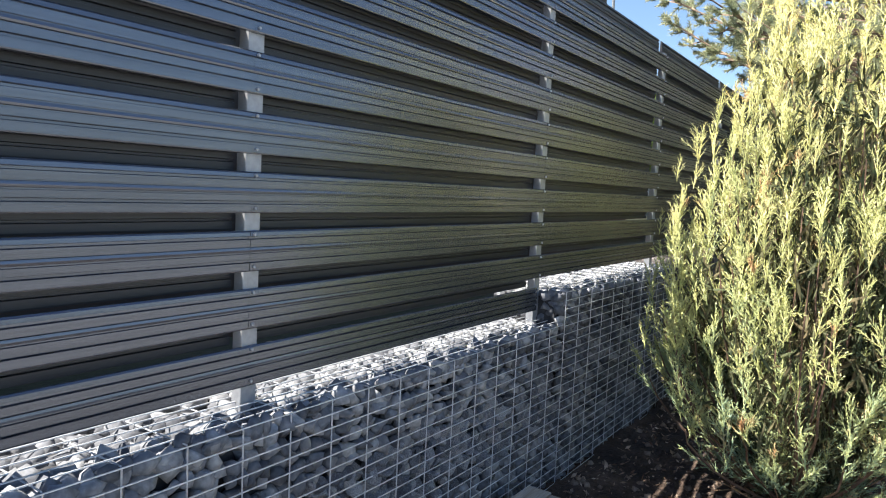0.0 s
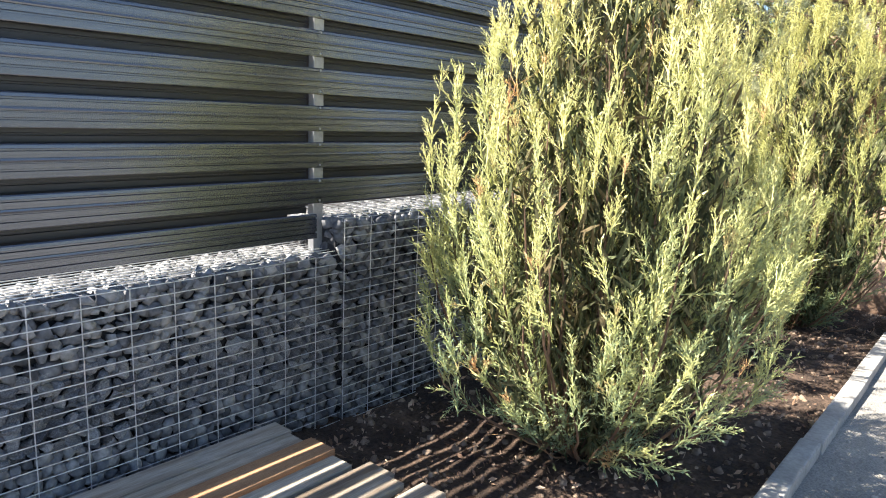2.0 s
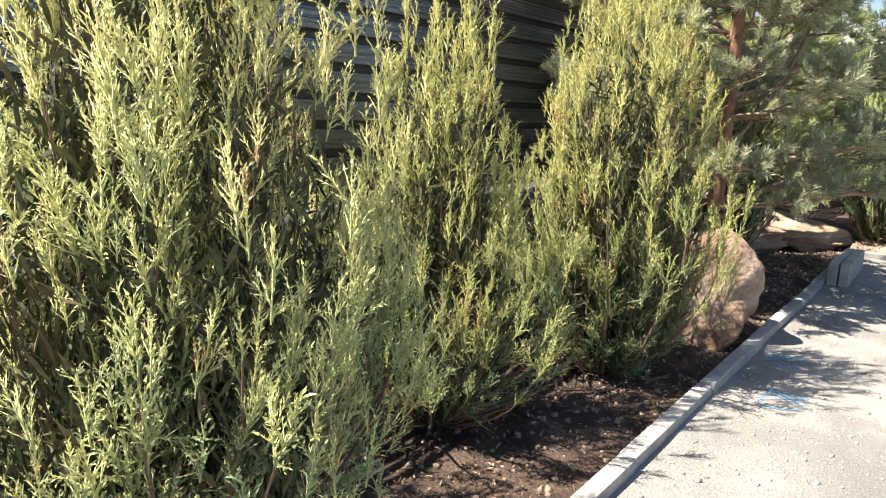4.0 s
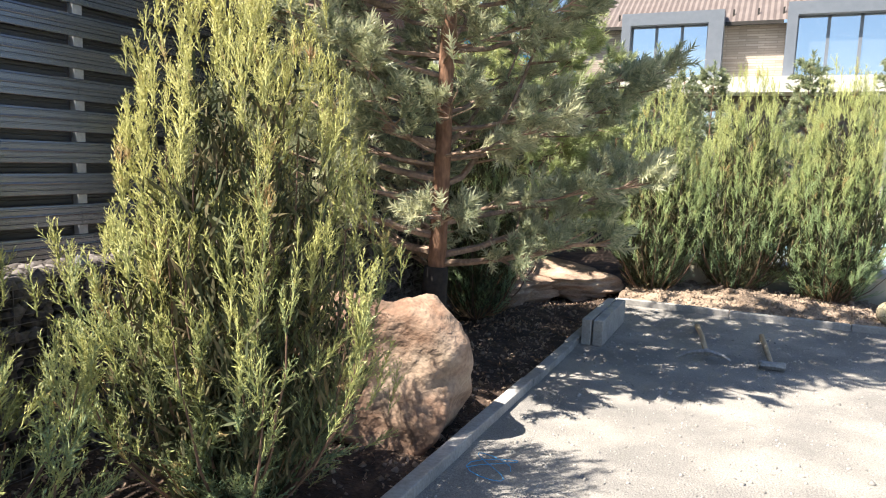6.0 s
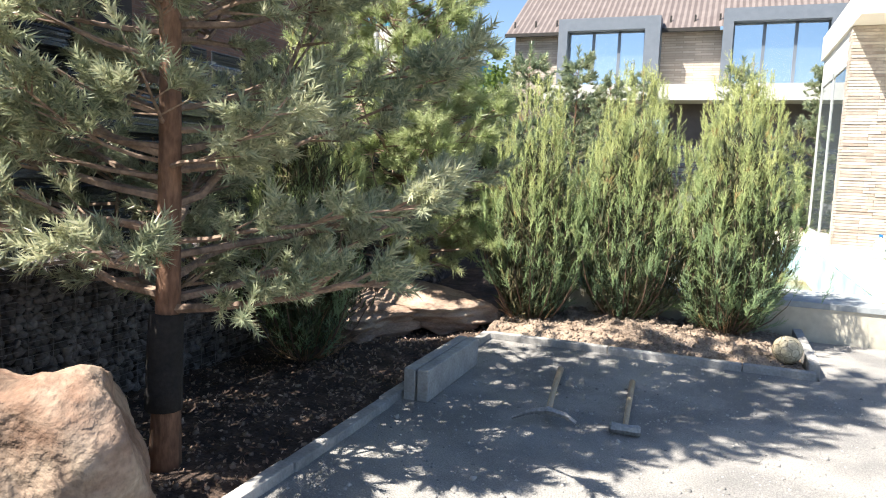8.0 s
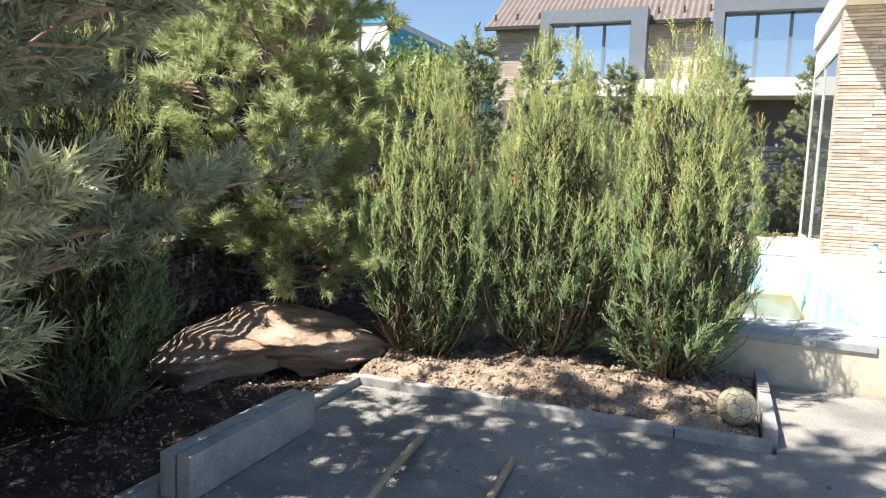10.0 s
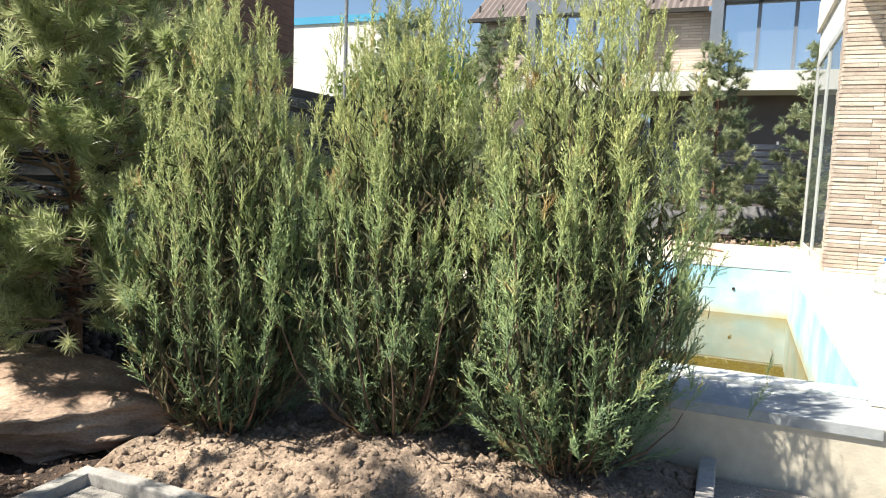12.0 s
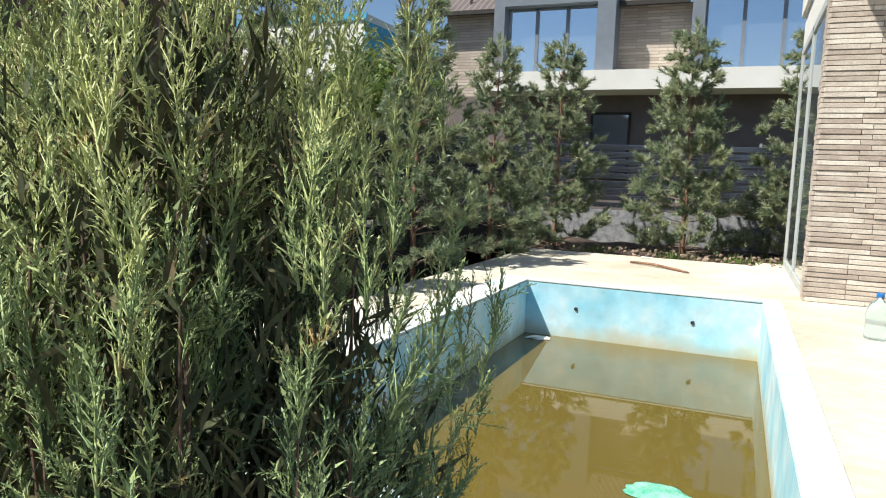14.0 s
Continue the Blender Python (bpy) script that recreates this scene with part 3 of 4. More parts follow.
def pine(label, group, seed, height, reach, bare=0.5, whorls=9, arms=6, tufts=24, size=0.17, lean=(0, 0), trunk_r=0.07, needle=None, templates=None, twigs=True, pull=(0, 0), bows=(), spread=0.7):
    """A young pine: trunk, whorls of arms that turn up at the end, side twigs, needle shoots."""
    rng = np.random.default_rng(seed)
    tree = thing("pine_tree", label, "tree", group)
    wood = bmesh.new()
    trunk = bmesh.new()
    tp = [(lean[0] * s + 0.03 * math.sin(5 * s), lean[1] * s, -0.15 + (height + 0.1) * s) for s in np.linspace(0, 1, 9)]
    tube(trunk, tp, [trunk_r * (1.25 if k == 0 else 1) * (1 - 0.11 * k) for k in range(9)], 9)
    P, D, S = [], [], []
    arms_at = [(z, a, ln, rise, 0.026, 0.0) for z, a, ln, rise in bows]
    for w in range(whorls):
        q = (w + 0.3) / whorls
        for k in range(arms):
            a = 6.283 * k / arms + w * 0.7 + rng.uniform(-0.3, 0.3)
            ln = reach * (1 - q) ** spread * rng.uniform(0.75, 1.15) * (1 + pull[0] * math.cos(a) + pull[1] * math.sin(a)) + 0.12
            arms_at.append((bare + (height - bare) * q + rng.uniform(-0.13, 0.13), a, ln, rng.uniform(0.1, 0.45) + 0.5 * q, 0, q))
    for z, a, ln, rise, thick, q in arms_at:
        x0, y0 = lean[0] * z / height, lean[1] * z / height
        for _ in (0,):
            dirh = np.array((math.cos(a), math.sin(a), 0))
            pts = np.array([np.array((x0, y0, z)) + dirh * ln * s + np.array((0, 0, ln * (rise * s * s + 0.08 * s))) + rng.normal(0, 0.035, 3) * s for s in np.linspace(0, 1, 6)])
            r = thick or 0.007 + 0.008 * ln * (trunk_r / 0.07)
            tube(wood, [tuple(p) for p in pts], [r * (1 - 0.16 * j) for j in range(6)], 5)
            P.append(pts[-1:])
            D.append((pts[-1:] - pts[-2:-1]) / np.linalg.norm(pts[-1] - pts[-2]))
            S.append(np.array([size * 1.15]))
            for s in range(int(tufts * max(0.35, ln / reach) / 5)):
                t = rng.uniform(0.25, 1)
                i = min(int(t * 5), 4)
                f = t * 5 - i
                b = pts[i] * (1 - f) + pts[i + 1] * f
                side = np.array((-dirh[1], dirh[0], 0)) * rng.choice([-1, 1])
                d = side * rng.uniform(0.4, 1) + dirh * rng.uniform(0.4, 0.9) + np.array((0, 0, rng.uniform(-0.1, 0.55)))
                d /= np.linalg.norm(d)
                l2 = rng.uniform(0.12, 0.36) * (1.2 - 0.5 * t) * min(1, ln)
                e = b + d * l2
                if twigs:
                    tube(wood, [tuple(b), tuple(e)], [r * 0.45, r * 0.25], 3)
                for m in range(7):
                    g = e - d * l2 * rng.uniform(0, 0.42) * (m > 0)
                    dd = d + rng.normal(0, 0.5, 3) * (m > 0) + np.array((0, 0, 0.35))
                    dd /= np.linalg.norm(dd)
                    P.append(g[None])
                    D.append(dd[None])
                    S.append(np.array([size * rng.uniform(0.7, 1.15)]))
    P.append(np.array([[lean[0], lean[1], height - 0.08]]))
    D.append(np.array([[0, 0, 1.0]]))
    S.append(np.array([size * 1.6]))
    V, F = scatter(templates or TUFTS, np.concatenate(P), np.concatenate(D), np.concatenate(S), rng)
    part("trunk", smooth(mesh_of("trunk", trunk, M["bark"])), None, tree)
    part("limb_work", wood, M["limb"], tree)
    tagged(part("needles", soup("needles", V, F, needle or M["needles"]), None, tree), kind="stuff")
    return tree


def leafy_tree(label, seed, height, radius):
    rng = np.random.default_rng(seed)
    tree = thing("leafy_tree", label, "tree", "trees beyond the garden")
    tr = bmesh.new()
    tube(tr, [(0, 0, -0.2), (0.1, 0, height * 0.4), (0.2, 0.1, height * 0.8)], [0.22, 0.15, 0.06], 7)
    C = []
    for k in range(22):
        a, h = rng.uniform(0, 6.28), rng.uniform(0.35, 0.95)
        r = radius * rng.uniform(0.3, 0.9) * (1 - abs(h - 0.6))
        c = np.array((math.cos(a) * r, math.sin(a) * r, height * h))
        tube(tr, [(0.05, 0, height * h * 0.55), tuple(c)], [0.05, 0.02], 4)
        C.append(c + rng.normal(0, radius * 0.17, (260, 3)))
    C = np.concatenate(C)
    d = rng.normal(0, 1, C.shape)
    d /= np.linalg.norm(d, axis=1, keepdims=True)
    leaf = (np.array([(-0.5, 0, 0), (0, 0.1, 0.6), (0.5, 0, 0), (0, -0.1, -0.6)], float), np.array([(0, 1, 2), (0, 2, 3)]))
    V, F = scatter([leaf], C, d, rng.uniform(0.14, 0.26, len(C)), rng)
    part("trunk", tr, M["bark"], tree)
    tagged(part("crown", soup("crown", V, F, M["leaf"]), None, tree), kind="stuff")
    return tree


def patch(name, x0, x1, y0, y1, step, height, mat, label="", kind="structure"):
    """A sheet of uneven ground with skirts; height(x, y) gives its level."""
    nx, ny = max(2, int((x1 - x0) / step)), max(2, int((y1 - y0) / step))
    V, F = [], []
    for j in range(ny + 1):
        for i in range(nx + 1):
            x, y = x0 + (x1 - x0) * i / nx, y0 + (y1 - y0) * j / ny
            V.append((x, y, height(x, y)))
    for j in range(ny):
        for i in range(nx):
            a = j * (nx + 1) + i
            F.append((a, a + 1, a + nx + 2, a + nx + 1))
    ob = new(name, smooth(soup(name, V, F, mat)))
    return tagged(ob, label, "", "", kind)


def lump(seed, sx, sy, sz, sub=4, rough=0.18, facets=7, strata=0.0):
    """A rock: a ball cut by chance planes, then roughened."""
    rng = random.Random(seed)
    bm = bmesh.new()
    bmesh.ops.create_icosphere(bm, subdivisions=sub, radius=1)
    cuts = []
    for k in range(facets):
        n = Vector((rng.gauss(0, 1), rng.gauss(0, 1), rng.gauss(0, 1))).normalized()
        cuts.append((n, rng.uniform(0.62, 0.86)))
    off = Vector((seed * 3.1, seed * 1.7, 0))
    for v in bm.verts:
        for n, d in cuts:
            e = v.co.dot(n) - d
            if e > 0:
                v.co -= n * e * 0.92
        v.co *= 1 + rough * (noise.noise(v.co * 1.7 + off) * 0.7 + noise.noise(v.co * 5 + off) * 0.22 + (noise.noise(v.co * 14 + off) * 0.07 if sub > 3 else 0))
        if strata:
            lay = noise.noise(Vector((v.co.x * 0.5, v.co.y * 0.5, v.co.z * 6.5)) + off) + 0.5 * noise.noise(Vector((v.co.x, v.co.y, v.co.z * 17)) + off)
            v.co.x *= 1 + strata * lay
            v.co.y *= 1 + strata * lay
        v.co = Vector((v.co.x * sx, v.co.y * sy, v.co.z * sz))
    return bm


# ---- ground ----
def sheet_with_hole(name, outer, hole, z, mat, kind="structure"):
    X = [outer[0], hole[0], hole[1], outer[1]]
    Y = [outer[2], hole[2], hole[3], outer[3]]
    V = [(x, y, z) for y in Y for x in X]
    F = [(j * 4 + i, j * 4 + i + 1, j * 4 + i + 5, j * 4 + i + 4) for j in range(3) for i in range(3) if (i, j) != (1, 1)]
    return tagged(new(name, soup(name, V, F, mat)), kind=kind)


DECK, WATER = 0.35, -0.24
PX0, PX1, PY0, PY1 = 1.17, 3.64, 12.8, 18.25
sheet_with_hole("ground", (-300, 300, -200, 500), (PX0 - 0.2, PX1 + 0.2, PY0 - 0.2, PY1 + 0.2), -0.14, M["earth"])


def gravel_height(x, y):
    return 0.006 * noise.noise(Vector((x * 1.3, y * 1.3, 0))) + 0.004 * noise.noise(Vector((x * 7, y * 7, 3)))


def bed_height(x, y):
    h = -0.03 + 0.04 * noise.noise(Vector((x * 1.5, y * 1.5, 5))) + 0.025 * noise.noise(Vector((x * 6, y * 6, 9)))
    return h - 0.05 * max(0, min(1, -x))


def mound_height(x, y):
    h = 0.07 + 0.07 * math.exp(-((x - 1.5) / 0.8) ** 2 - ((y - 11.5) / 0.45) ** 2) + 0.045 * noise.noise(Vector((x * 3.4, y * 3.4, 2)))
    h += 0.03 * noise.noise(Vector((x * 9, y * 9, 4))) + 0.018 * noise.noise(Vector((x * 22, y * 22, 7)))
    edge = min(1, max(0, (y - 10.8) / 0.25)) * min(1, max(0, (2.86 - x) / 0.3))
    return h * (0.3 + 0.7 * edge)


patch("gravel_yard", 0.42, 3.2, 3.0, 10.75, 0.05, gravel_height, M["gravel"], "levelled grey stone screenings")
patch("gravel_yard", 3.2, 11.0, -9.0, 12.15, 0.25, gravel_height, M["gravel"], "levelled grey stone screenings")
patch("gravel_yard", 0.42, 3.2, -9.0, 3.0, 0.15, gravel_height, M["gravel"], "levelled grey stone screenings")
patch("gravel_yard", -1.2, 0.42, -9.0, 0.6, 0.15, gravel_height, M["gravel"], "levelled grey stone screenings")
patch("gravel_yard", 2.94, 3.2, 10.75, 12.15, 0.05, gravel_height, M["gravel"], "levelled grey stone screenings")
patch("soil_bed", -1.3, 0.41, 0.6, 2.82, 0.05, bed_height, M["soil"], "dark brown planting soil")
patch("soil_bed", -1.3, 0.35, 2.82, 10.8, 0.045, bed_height, M["soil"], "dark brown planting soil")
patch("soil_bed", -1.3, 0.4, 10.8, 25.2, 0.12, bed_height, M["soil"], "dark brown planting soil")
patch("soil_mound", 0.36, 2.86, 10.8, 12.16, 0.03, mound_height, M["mound"], "dry sandy earth heaped in clods")

# ---- kerbs ----
def kerb_mesh(length, h=0.2):
    return mesh_of("kerb_stone", box(bmesh.new(), 0, 0.075, 0, length - 0.006, 0, h, bevel=0.008), M["concrete"])


kerb = thing("kerb", "worn grey concrete garden kerb edging the soil bed", "kerb")
km = kerb_mesh(1.0)
for i in range(8):
    part("kerb_stone", km, None, kerb, at=pose(0.345 + 0.006 * (i % 2), 2.82 + i, -0.145 - 0.004 * (i % 3)))
kerb2 = thing("kerb", "grey concrete kerb along the front of the sandy bed", "kerb")
for i in range(2):
    part("kerb_stone", km, None, kerb2, at=pose(0.42 + 1.0 * i, 10.83 - 0.01 * i, -0.145, 0, 0.5 * (i - 0.5), -90))
part("kerb_stone", kerb_mesh(0.5), None, kerb2, at=pose(2.42, 10.82, -0.142, 0, 0, -90))
kerb3 = thing("kerb", "upright concrete kerb at the end of the sandy bed", "kerb")
part("kerb_stone", kerb_mesh(1.3, 0.26), None, kerb3, at=pose(2.87, 10.84, -0.15, 0, 0, 0))
block = tagged(new("kerb_block", kerb_mesh(0.97)), "spare grey concrete kerb stone lying on the gravel", "kerb stone", "spare kerb stones")
block.matrix_basis = pose(0.435, 8.98, 0.004)
copy_thing(block, pose(0.522, 8.985, 0.004, 0, 0, 0.3))

# ---- pool and deck ----
bm = boxes((0.5, PX0, 12.2, PY0, -0.14, DECK), (0.15, PX0, PY0, PY1, -0.14, DECK), (PX1 + 0.0, 12, 12.2, 22.5, -0.14, DECK), (PX0, PX1, 12.2, PY0, -0.14, DECK), (0.15, PX1, PY1, 22.0, -0.14, DECK))
tagged(new("pool_deck", mesh_of("pool_deck", bm, M["deck"])), "dusty pale concrete deck round the pool", "", "", "structure")
pool = thing("swimming_pool", "half-drained pool with faded light blue lining", "pool")
for r in ((PX0 - 0.03, PX0 + 0.02, PY0, PY1, -1.3, DECK - 0.004), (PX1 - 0.02, PX1 + 0.03, PY0, PY1, -1.3, DECK - 0.004),
          (PX0 + 0.02, PX1 - 0.02, PY0 - 0.03, PY0 + 0.02, -1.3, DECK - 0.004), (PX0 + 0.02, PX1 - 0.02, PY1 - 0.02, PY1 + 0.03, -1.3, DECK - 0.004)):
    part("pool_wall", boxes(r), M["pool"], pool)
part("pool_floor", boxes((PX0 - 0.03, PX1 + 0.03, PY0 - 0.03, PY1 + 0.03, -1.4, -1.3)), M["pool"], pool)
for r in ((PX0 - 0.3, PX0 + 0.02, PY0 - 0.25, PY1 + 0.2), (PX1 - 0.02, PX1 + 0.16, PY0 - 0.25, PY1 + 0.2), (PX0 + 0.02, PX1 - 0.02, PY0 - 0.16, PY0 + 0.02), (PX0 + 0.02, PX1 - 0.02, PY1 - 0.02, PY1 + 0.2)):
    part("coping", boxes((*r, DECK + 0.004, DECK + 0.022), bevel=0.005), M["coping"], pool, "faded blue and white painted rim")
for x, z in ((1.76, 0.09), (2.98, 0.08)):
    part("inlet", tube(bmesh.new(), [(x, PY1 - 0.032, z), (x, PY1 - 0.018, z)], [0.017, 0.022], 12), M["dark"], pool)
water = glassy("murky_water", (0.125, 0.093, 0.02), 0.02, 0.0, 0.0, 1.45, bump=0.012)
wt = boxes((PX0 + 0.02, PX1 - 0.02, PY0 + 0.02, PY1 - 0.02, WATER - 0.4, WATER))
tagged(new("pool_water", mesh_of("pool_water", wt, water)), "murky brown standing water", "", "", "structure")

# The juniper's shade on the deck, laid on as a bluish grey strip.
M["slab"] = material("shaded_deck_grey", [(0.24, 0.26, 0.27), (0.34, 0.36, 0.37), (0.42, 0.43, 0.43)], scale=1.6, rough=0.9, bump=0.4, bump_scale=60, dist=0.004, grain=0.15, grain_scale=14)
tagged(new("pool_edge_shade", mesh_of("pool_edge_shade", boxes((0.9, 3.62, 12.185, PY0 - 0.16, DECK - 0.05, DECK + 0.006), bevel=0.004), M["slab"])), "deck strip at the near end of the pool, juniper shade in its grey", "", "", "structure")

foam = lump(37, 0.14, 0.07, 0.02, 3, 0.7, 3)
fm = tagged(new("foam", smooth(mesh_of("foam", foam, M["white"]))), "whitish scum drifting against the pool wall", "scum")
fm.matrix_basis = pose(1.42, 18.0, WATER + 0.006, 0, 0, 25)

# ---- fence on gabions ----
def slat_mesh(length, mat="fence"):
    """Ribbed sheet slat, 103 mm high, laid along y."""
    prof = [(-0.012, 0.0), (-0.001, 0.001), (0.0, 0.004), (0.0, 0.022), (-0.008, 0.024), (-0.008, 0.029), (0, 0.031), (0, 0.045), (-0.005, 0.046), (-0.005, 0.049), (0, 0.0505),
            (0.0012, 0.055), (0, 0.061), (-0.005, 0.062), (-0.005, 0.0645), (0, 0.065), (0, 0.081), (-0.008, 0.083), (-0.008, 0.088), (0, 0.09), (-0.001, 0.099), (-0.005, 0.103), (-0.012, 0.103)]
    bm = bmesh.new()
    a = [bm.verts.new((x, 0, z)) for x, z in prof]
    b = [bm.verts.new((x, length, z)) for x, z in prof]
    for i in range(len(prof)):
        j = (i + 1) % len(prof)
        bm.faces.new((a[i], b[i], b[j], a[j]))
    bm.faces.new(a)
    bm.faces.new(b[::-1])
    bmesh.ops.recalc_face_normals(bm, faces=bm.faces)
    return mesh_of("slat", bm, M[mat])


BAY, Y0, FX = 1.645, 1.165, -1.36
fence = thing("slat_fence", "dark grey ribbed metal slat fence on steel posts above stone gabions", "fence")
sm = slat_mesh(BAY - 0.0012)
rear = slat_mesh(BAY - 0.06, "fence_shaded")
pm = mesh_of("post", boxes((-0.036, 0, -0.025, 0.025, 0, 1.75), bevel=0.003), M["post"])
for b in range(-2, 15):
    y = Y0 + b * BAY
    low = 0.6 if b < 1 else 0.75
    part("post", pm, None, fence, at=pose(FX - 0.013, y + 0.018, 0.4))
    for k in range(10):
        if b >= 1 and k == 0:
            continue
        part("slat", sm, None, fence, at=pose(FX + random.uniform(-0.0008, 0.0008), y + 0.002, 0.705 + 0.147 * k))
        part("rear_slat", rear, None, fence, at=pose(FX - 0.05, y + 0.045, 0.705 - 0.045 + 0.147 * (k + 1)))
screw = mesh_of("screw", tube(bmesh.new(), [(-0.002, 0, 0), (0.004, 0, 0)], [0.005, 0.004], 6), M["post"])
for b in range(-1, 3):
    for k in range(1 if b >= 1 else 0, 10):
        part("screw", screw, None, fence, at=pose(FX, Y0 + b * BAY + 0.014, 0.705 + 0.147 * k + 0.094))
        part("screw", screw, None, fence, at=pose(FX, Y0 + b * BAY + 0.014, 0.705 + 0.147 * k + 0.012))


def wire_mesh(name, a, b, coat="wire", r=0.0021):
    bm = bmesh.new()
    tube(bm, [a, b], [r, r], 5)
    return mesh_of(name, bm, M[coat])


GX, GD = -1.24, 0.36


def gabion(y0, y1, top, low, label, wires=True, coat="wire"):
    g = thing("gabion", label, "gabion", "gabions under the fence")
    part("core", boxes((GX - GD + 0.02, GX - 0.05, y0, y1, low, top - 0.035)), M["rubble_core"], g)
    if not wires:
        return g
    up = wire_mesh("wire", (0, 0, low), (0, 0, top), coat)
    along = wire_mesh("wire", (0, y0, 0), (0, y1, 0), coat)
    across = wire_mesh("wire", (-GD, 0, 0), (0, 0, 0), coat)
    n = int((y1 - y0) / 0.15)
    for i in range(n + 1):
        y = min(y1 - 0.005, y0 + 0.005 + i * 0.15)
        part("wire", up, None, g, at=pose(GX + 0.002, y, 0))
        part("wire", across, None, g, at=pose(GX, y, top + 0.002))
    z = top
    while z > low:
        part("wire", along, None, g, at=pose(GX + 0.0055, 0, z))
        z -= 0.0385
    for i in range(1, 10):
        part("wire", along, None, g, at=pose(GX - i * 0.0385, 0, top + 0.0055))
    return g


g1 = gabion(-0.3, 2.84, 0.655, -0.13, "wire gabion packed with broken grey stone")
g2 = gabion(2.85, 4.6, 0.8, -0.13, "taller wire gabion packed with broken grey stone beside the juniper")
g3 = gabion(4.61, 11.3, 0.8, -0.13, "long run of stone gabion in the shade of the shrubs", coat="wire_shaded")
g4 = gabion(11.31, 25.2, 0.8, -0.13, "stone gabion running on past the pool", wires=False)
g0 = gabion(-3.2, -0.31, 0.655, -0.13, "wire gabion packed with broken grey stone", wires=False)

def rubble(seed, low=False):
    rng = random.Random(seed)
    bm = bmesh.new()
    bmesh.ops.create_icosphere(bm, subdivisions=1 if low else 2, radius=1)
    for k in range(6):
        n = Vector((rng.gauss(0, 1), rng.gauss(0, 1), rng.gauss(0, 1))).normalized()
        d = rng.uniform(0.35, 0.7)
        for v in bm.verts:
            e = v.co.dot(n) - d
            if e > 0:
                v.co -= n * e
    for v in bm.verts:
        v.co = Vector((v.co.x * rng.uniform(0.95, 1.05), v.co.y * 1.15, v.co.z * 0.8))
    bmesh.ops.dissolve_limit(bm, angle_limit=0.15, verts=bm.verts, edges=bm.edges)
    bmesh.ops.triangulate(bm, faces=bm.faces)
    return bm


STONES = [mesh_of("stone", rubble(60 + k), M["rubble"]) for k in range(10)]
loose = []
for k in range(6):
    bm = rubble(80 + k, True)
    bm.verts.ensure_lookup_table()
    loose.append((np.array([tuple(v.co) for v in bm.verts]), np.array([[v.index for v in f.verts] for f in bm.faces])))
    bm.free()
srng = np.random.default_rng(5)


def stack(y0, y1, z0, z1, x, k=1.0):
    """Places of stones on the face of a gabion, in loose courses."""
    rows = []
    z = z0
    while z < z1:
        y = y0 + srng.uniform(0, 0.05)
        while y < y1:
            r = k * srng.uniform(0.026, 0.05)
            rows.append((x - r * 0.8 - srng.uniform(0, 0.014), y, z + srng.uniform(-0.01, 0.01), r))
            y += r * srng.uniform(1.1, 1.55)
        z += 0.046 * k
    return rows


def tumble(rows, parent, mat="rubble_far", name="rubble"):
    a = np.array(rows)
    d = srng.normal(0, 1, (len(a), 3))
    d /= np.linalg.norm(d, axis=1, keepdims=True)
    V, F = [], []
    ob = part(name, soup(name, *scatter(loose, a[:, :3], d, a[:, 3] * 1.15, srng), M[mat]), None, parent)
    return tagged(ob, kind="stuff")


face1 = stack(0.35, 2.84, -0.1, 0.64, GX, 0.8)
single = [r for r in face1 if r[1] > 1.1 and r[2] > 0.18][:300]
rest = [r for r in face1 if r not in single]
for r in single:
    p = pose(r[0], r[1], r[2], srng.uniform(0, 360), srng.uniform(0, 360), srng.uniform(0, 360))
    part("stone", STONES[int(srng.integers(0, 10))], None, g1, at=p @ Matrix.Scale(r[3] * 1.1, 4))
top1 = [(srng.uniform(GX - GD, GX - 0.02), y, 0.655 - 0.03 - srng.uniform(0, 0.012), srng.uniform(0.024, 0.042)) for y in np.arange(-0.3, 2.83, 0.0042)]
tumble(rest + top1 + stack(-0.3, 0.35, 0.2, 0.64, GX), g1)
tumble(stack(-1.2, -0.32, 0.0, 0.64, GX), g0)
top2 = [(srng.uniform(GX - GD, GX - 0.02), y, 0.8 - 0.03 - srng.uniform(0, 0.012), srng.uniform(0.024, 0.042)) for y in np.arange(2.86, 4.6, 0.0045)]
side2 = [(srng.uniform(GX - GD, GX - 0.02), 2.87, z, 0.035) for z in np.arange(0.64, 0.78, 0.004)]
tumble(stack(2.86, 4.6, -0.1, 0.78, GX, 0.8) + top2 + side2, g2)
top3 = [(srng.uniform(GX - GD, GX - 0.02), y, 0.775, srng.uniform(0.03, 0.05)) for y in np.arange(4.62, 12, 0.008)]
tumble(stack(4.62, 11.35, -0.1, 0.78, GX) + top3, g3, "rubble_dirty_shaded")
tumble(stack(11.4, 14.0, -0.1, 0.78, GX), g4, "rubble_dirty_shaded")

# ---- pallet of planks ----
pallet = thing("plank_stack", "weathered grey wooden planks lying on battens beside the gabion", "planks")
random.seed(4)
px = -1.19
ends = [2.46, 2.44, 2.47, 2.44, 2.5, 2.47, 2.52, 2.5]
wid = [0.1, 0.11, 0.13, 0.1, 0.12, 0.09, 0.1, 0.1]
for i, (e, w) in enumerate(zip(ends, wid)):
    pl = mesh_of("plank", box(bmesh.new(), 0, w, 0, 1.75, 0, 0.028, bevel=0.004), M["plank_new"] if i == 2 else M["plank"])
    part("plank", pl, None, pallet, "reddish newer plank" if i == 2 else "", at=pose(px, e - 1.75, 0.032 + random.uniform(0, 0.006), 0, 0, random.uniform(-0.6, 0.6)))
    px += w + random.uniform(0.004, 0.014)
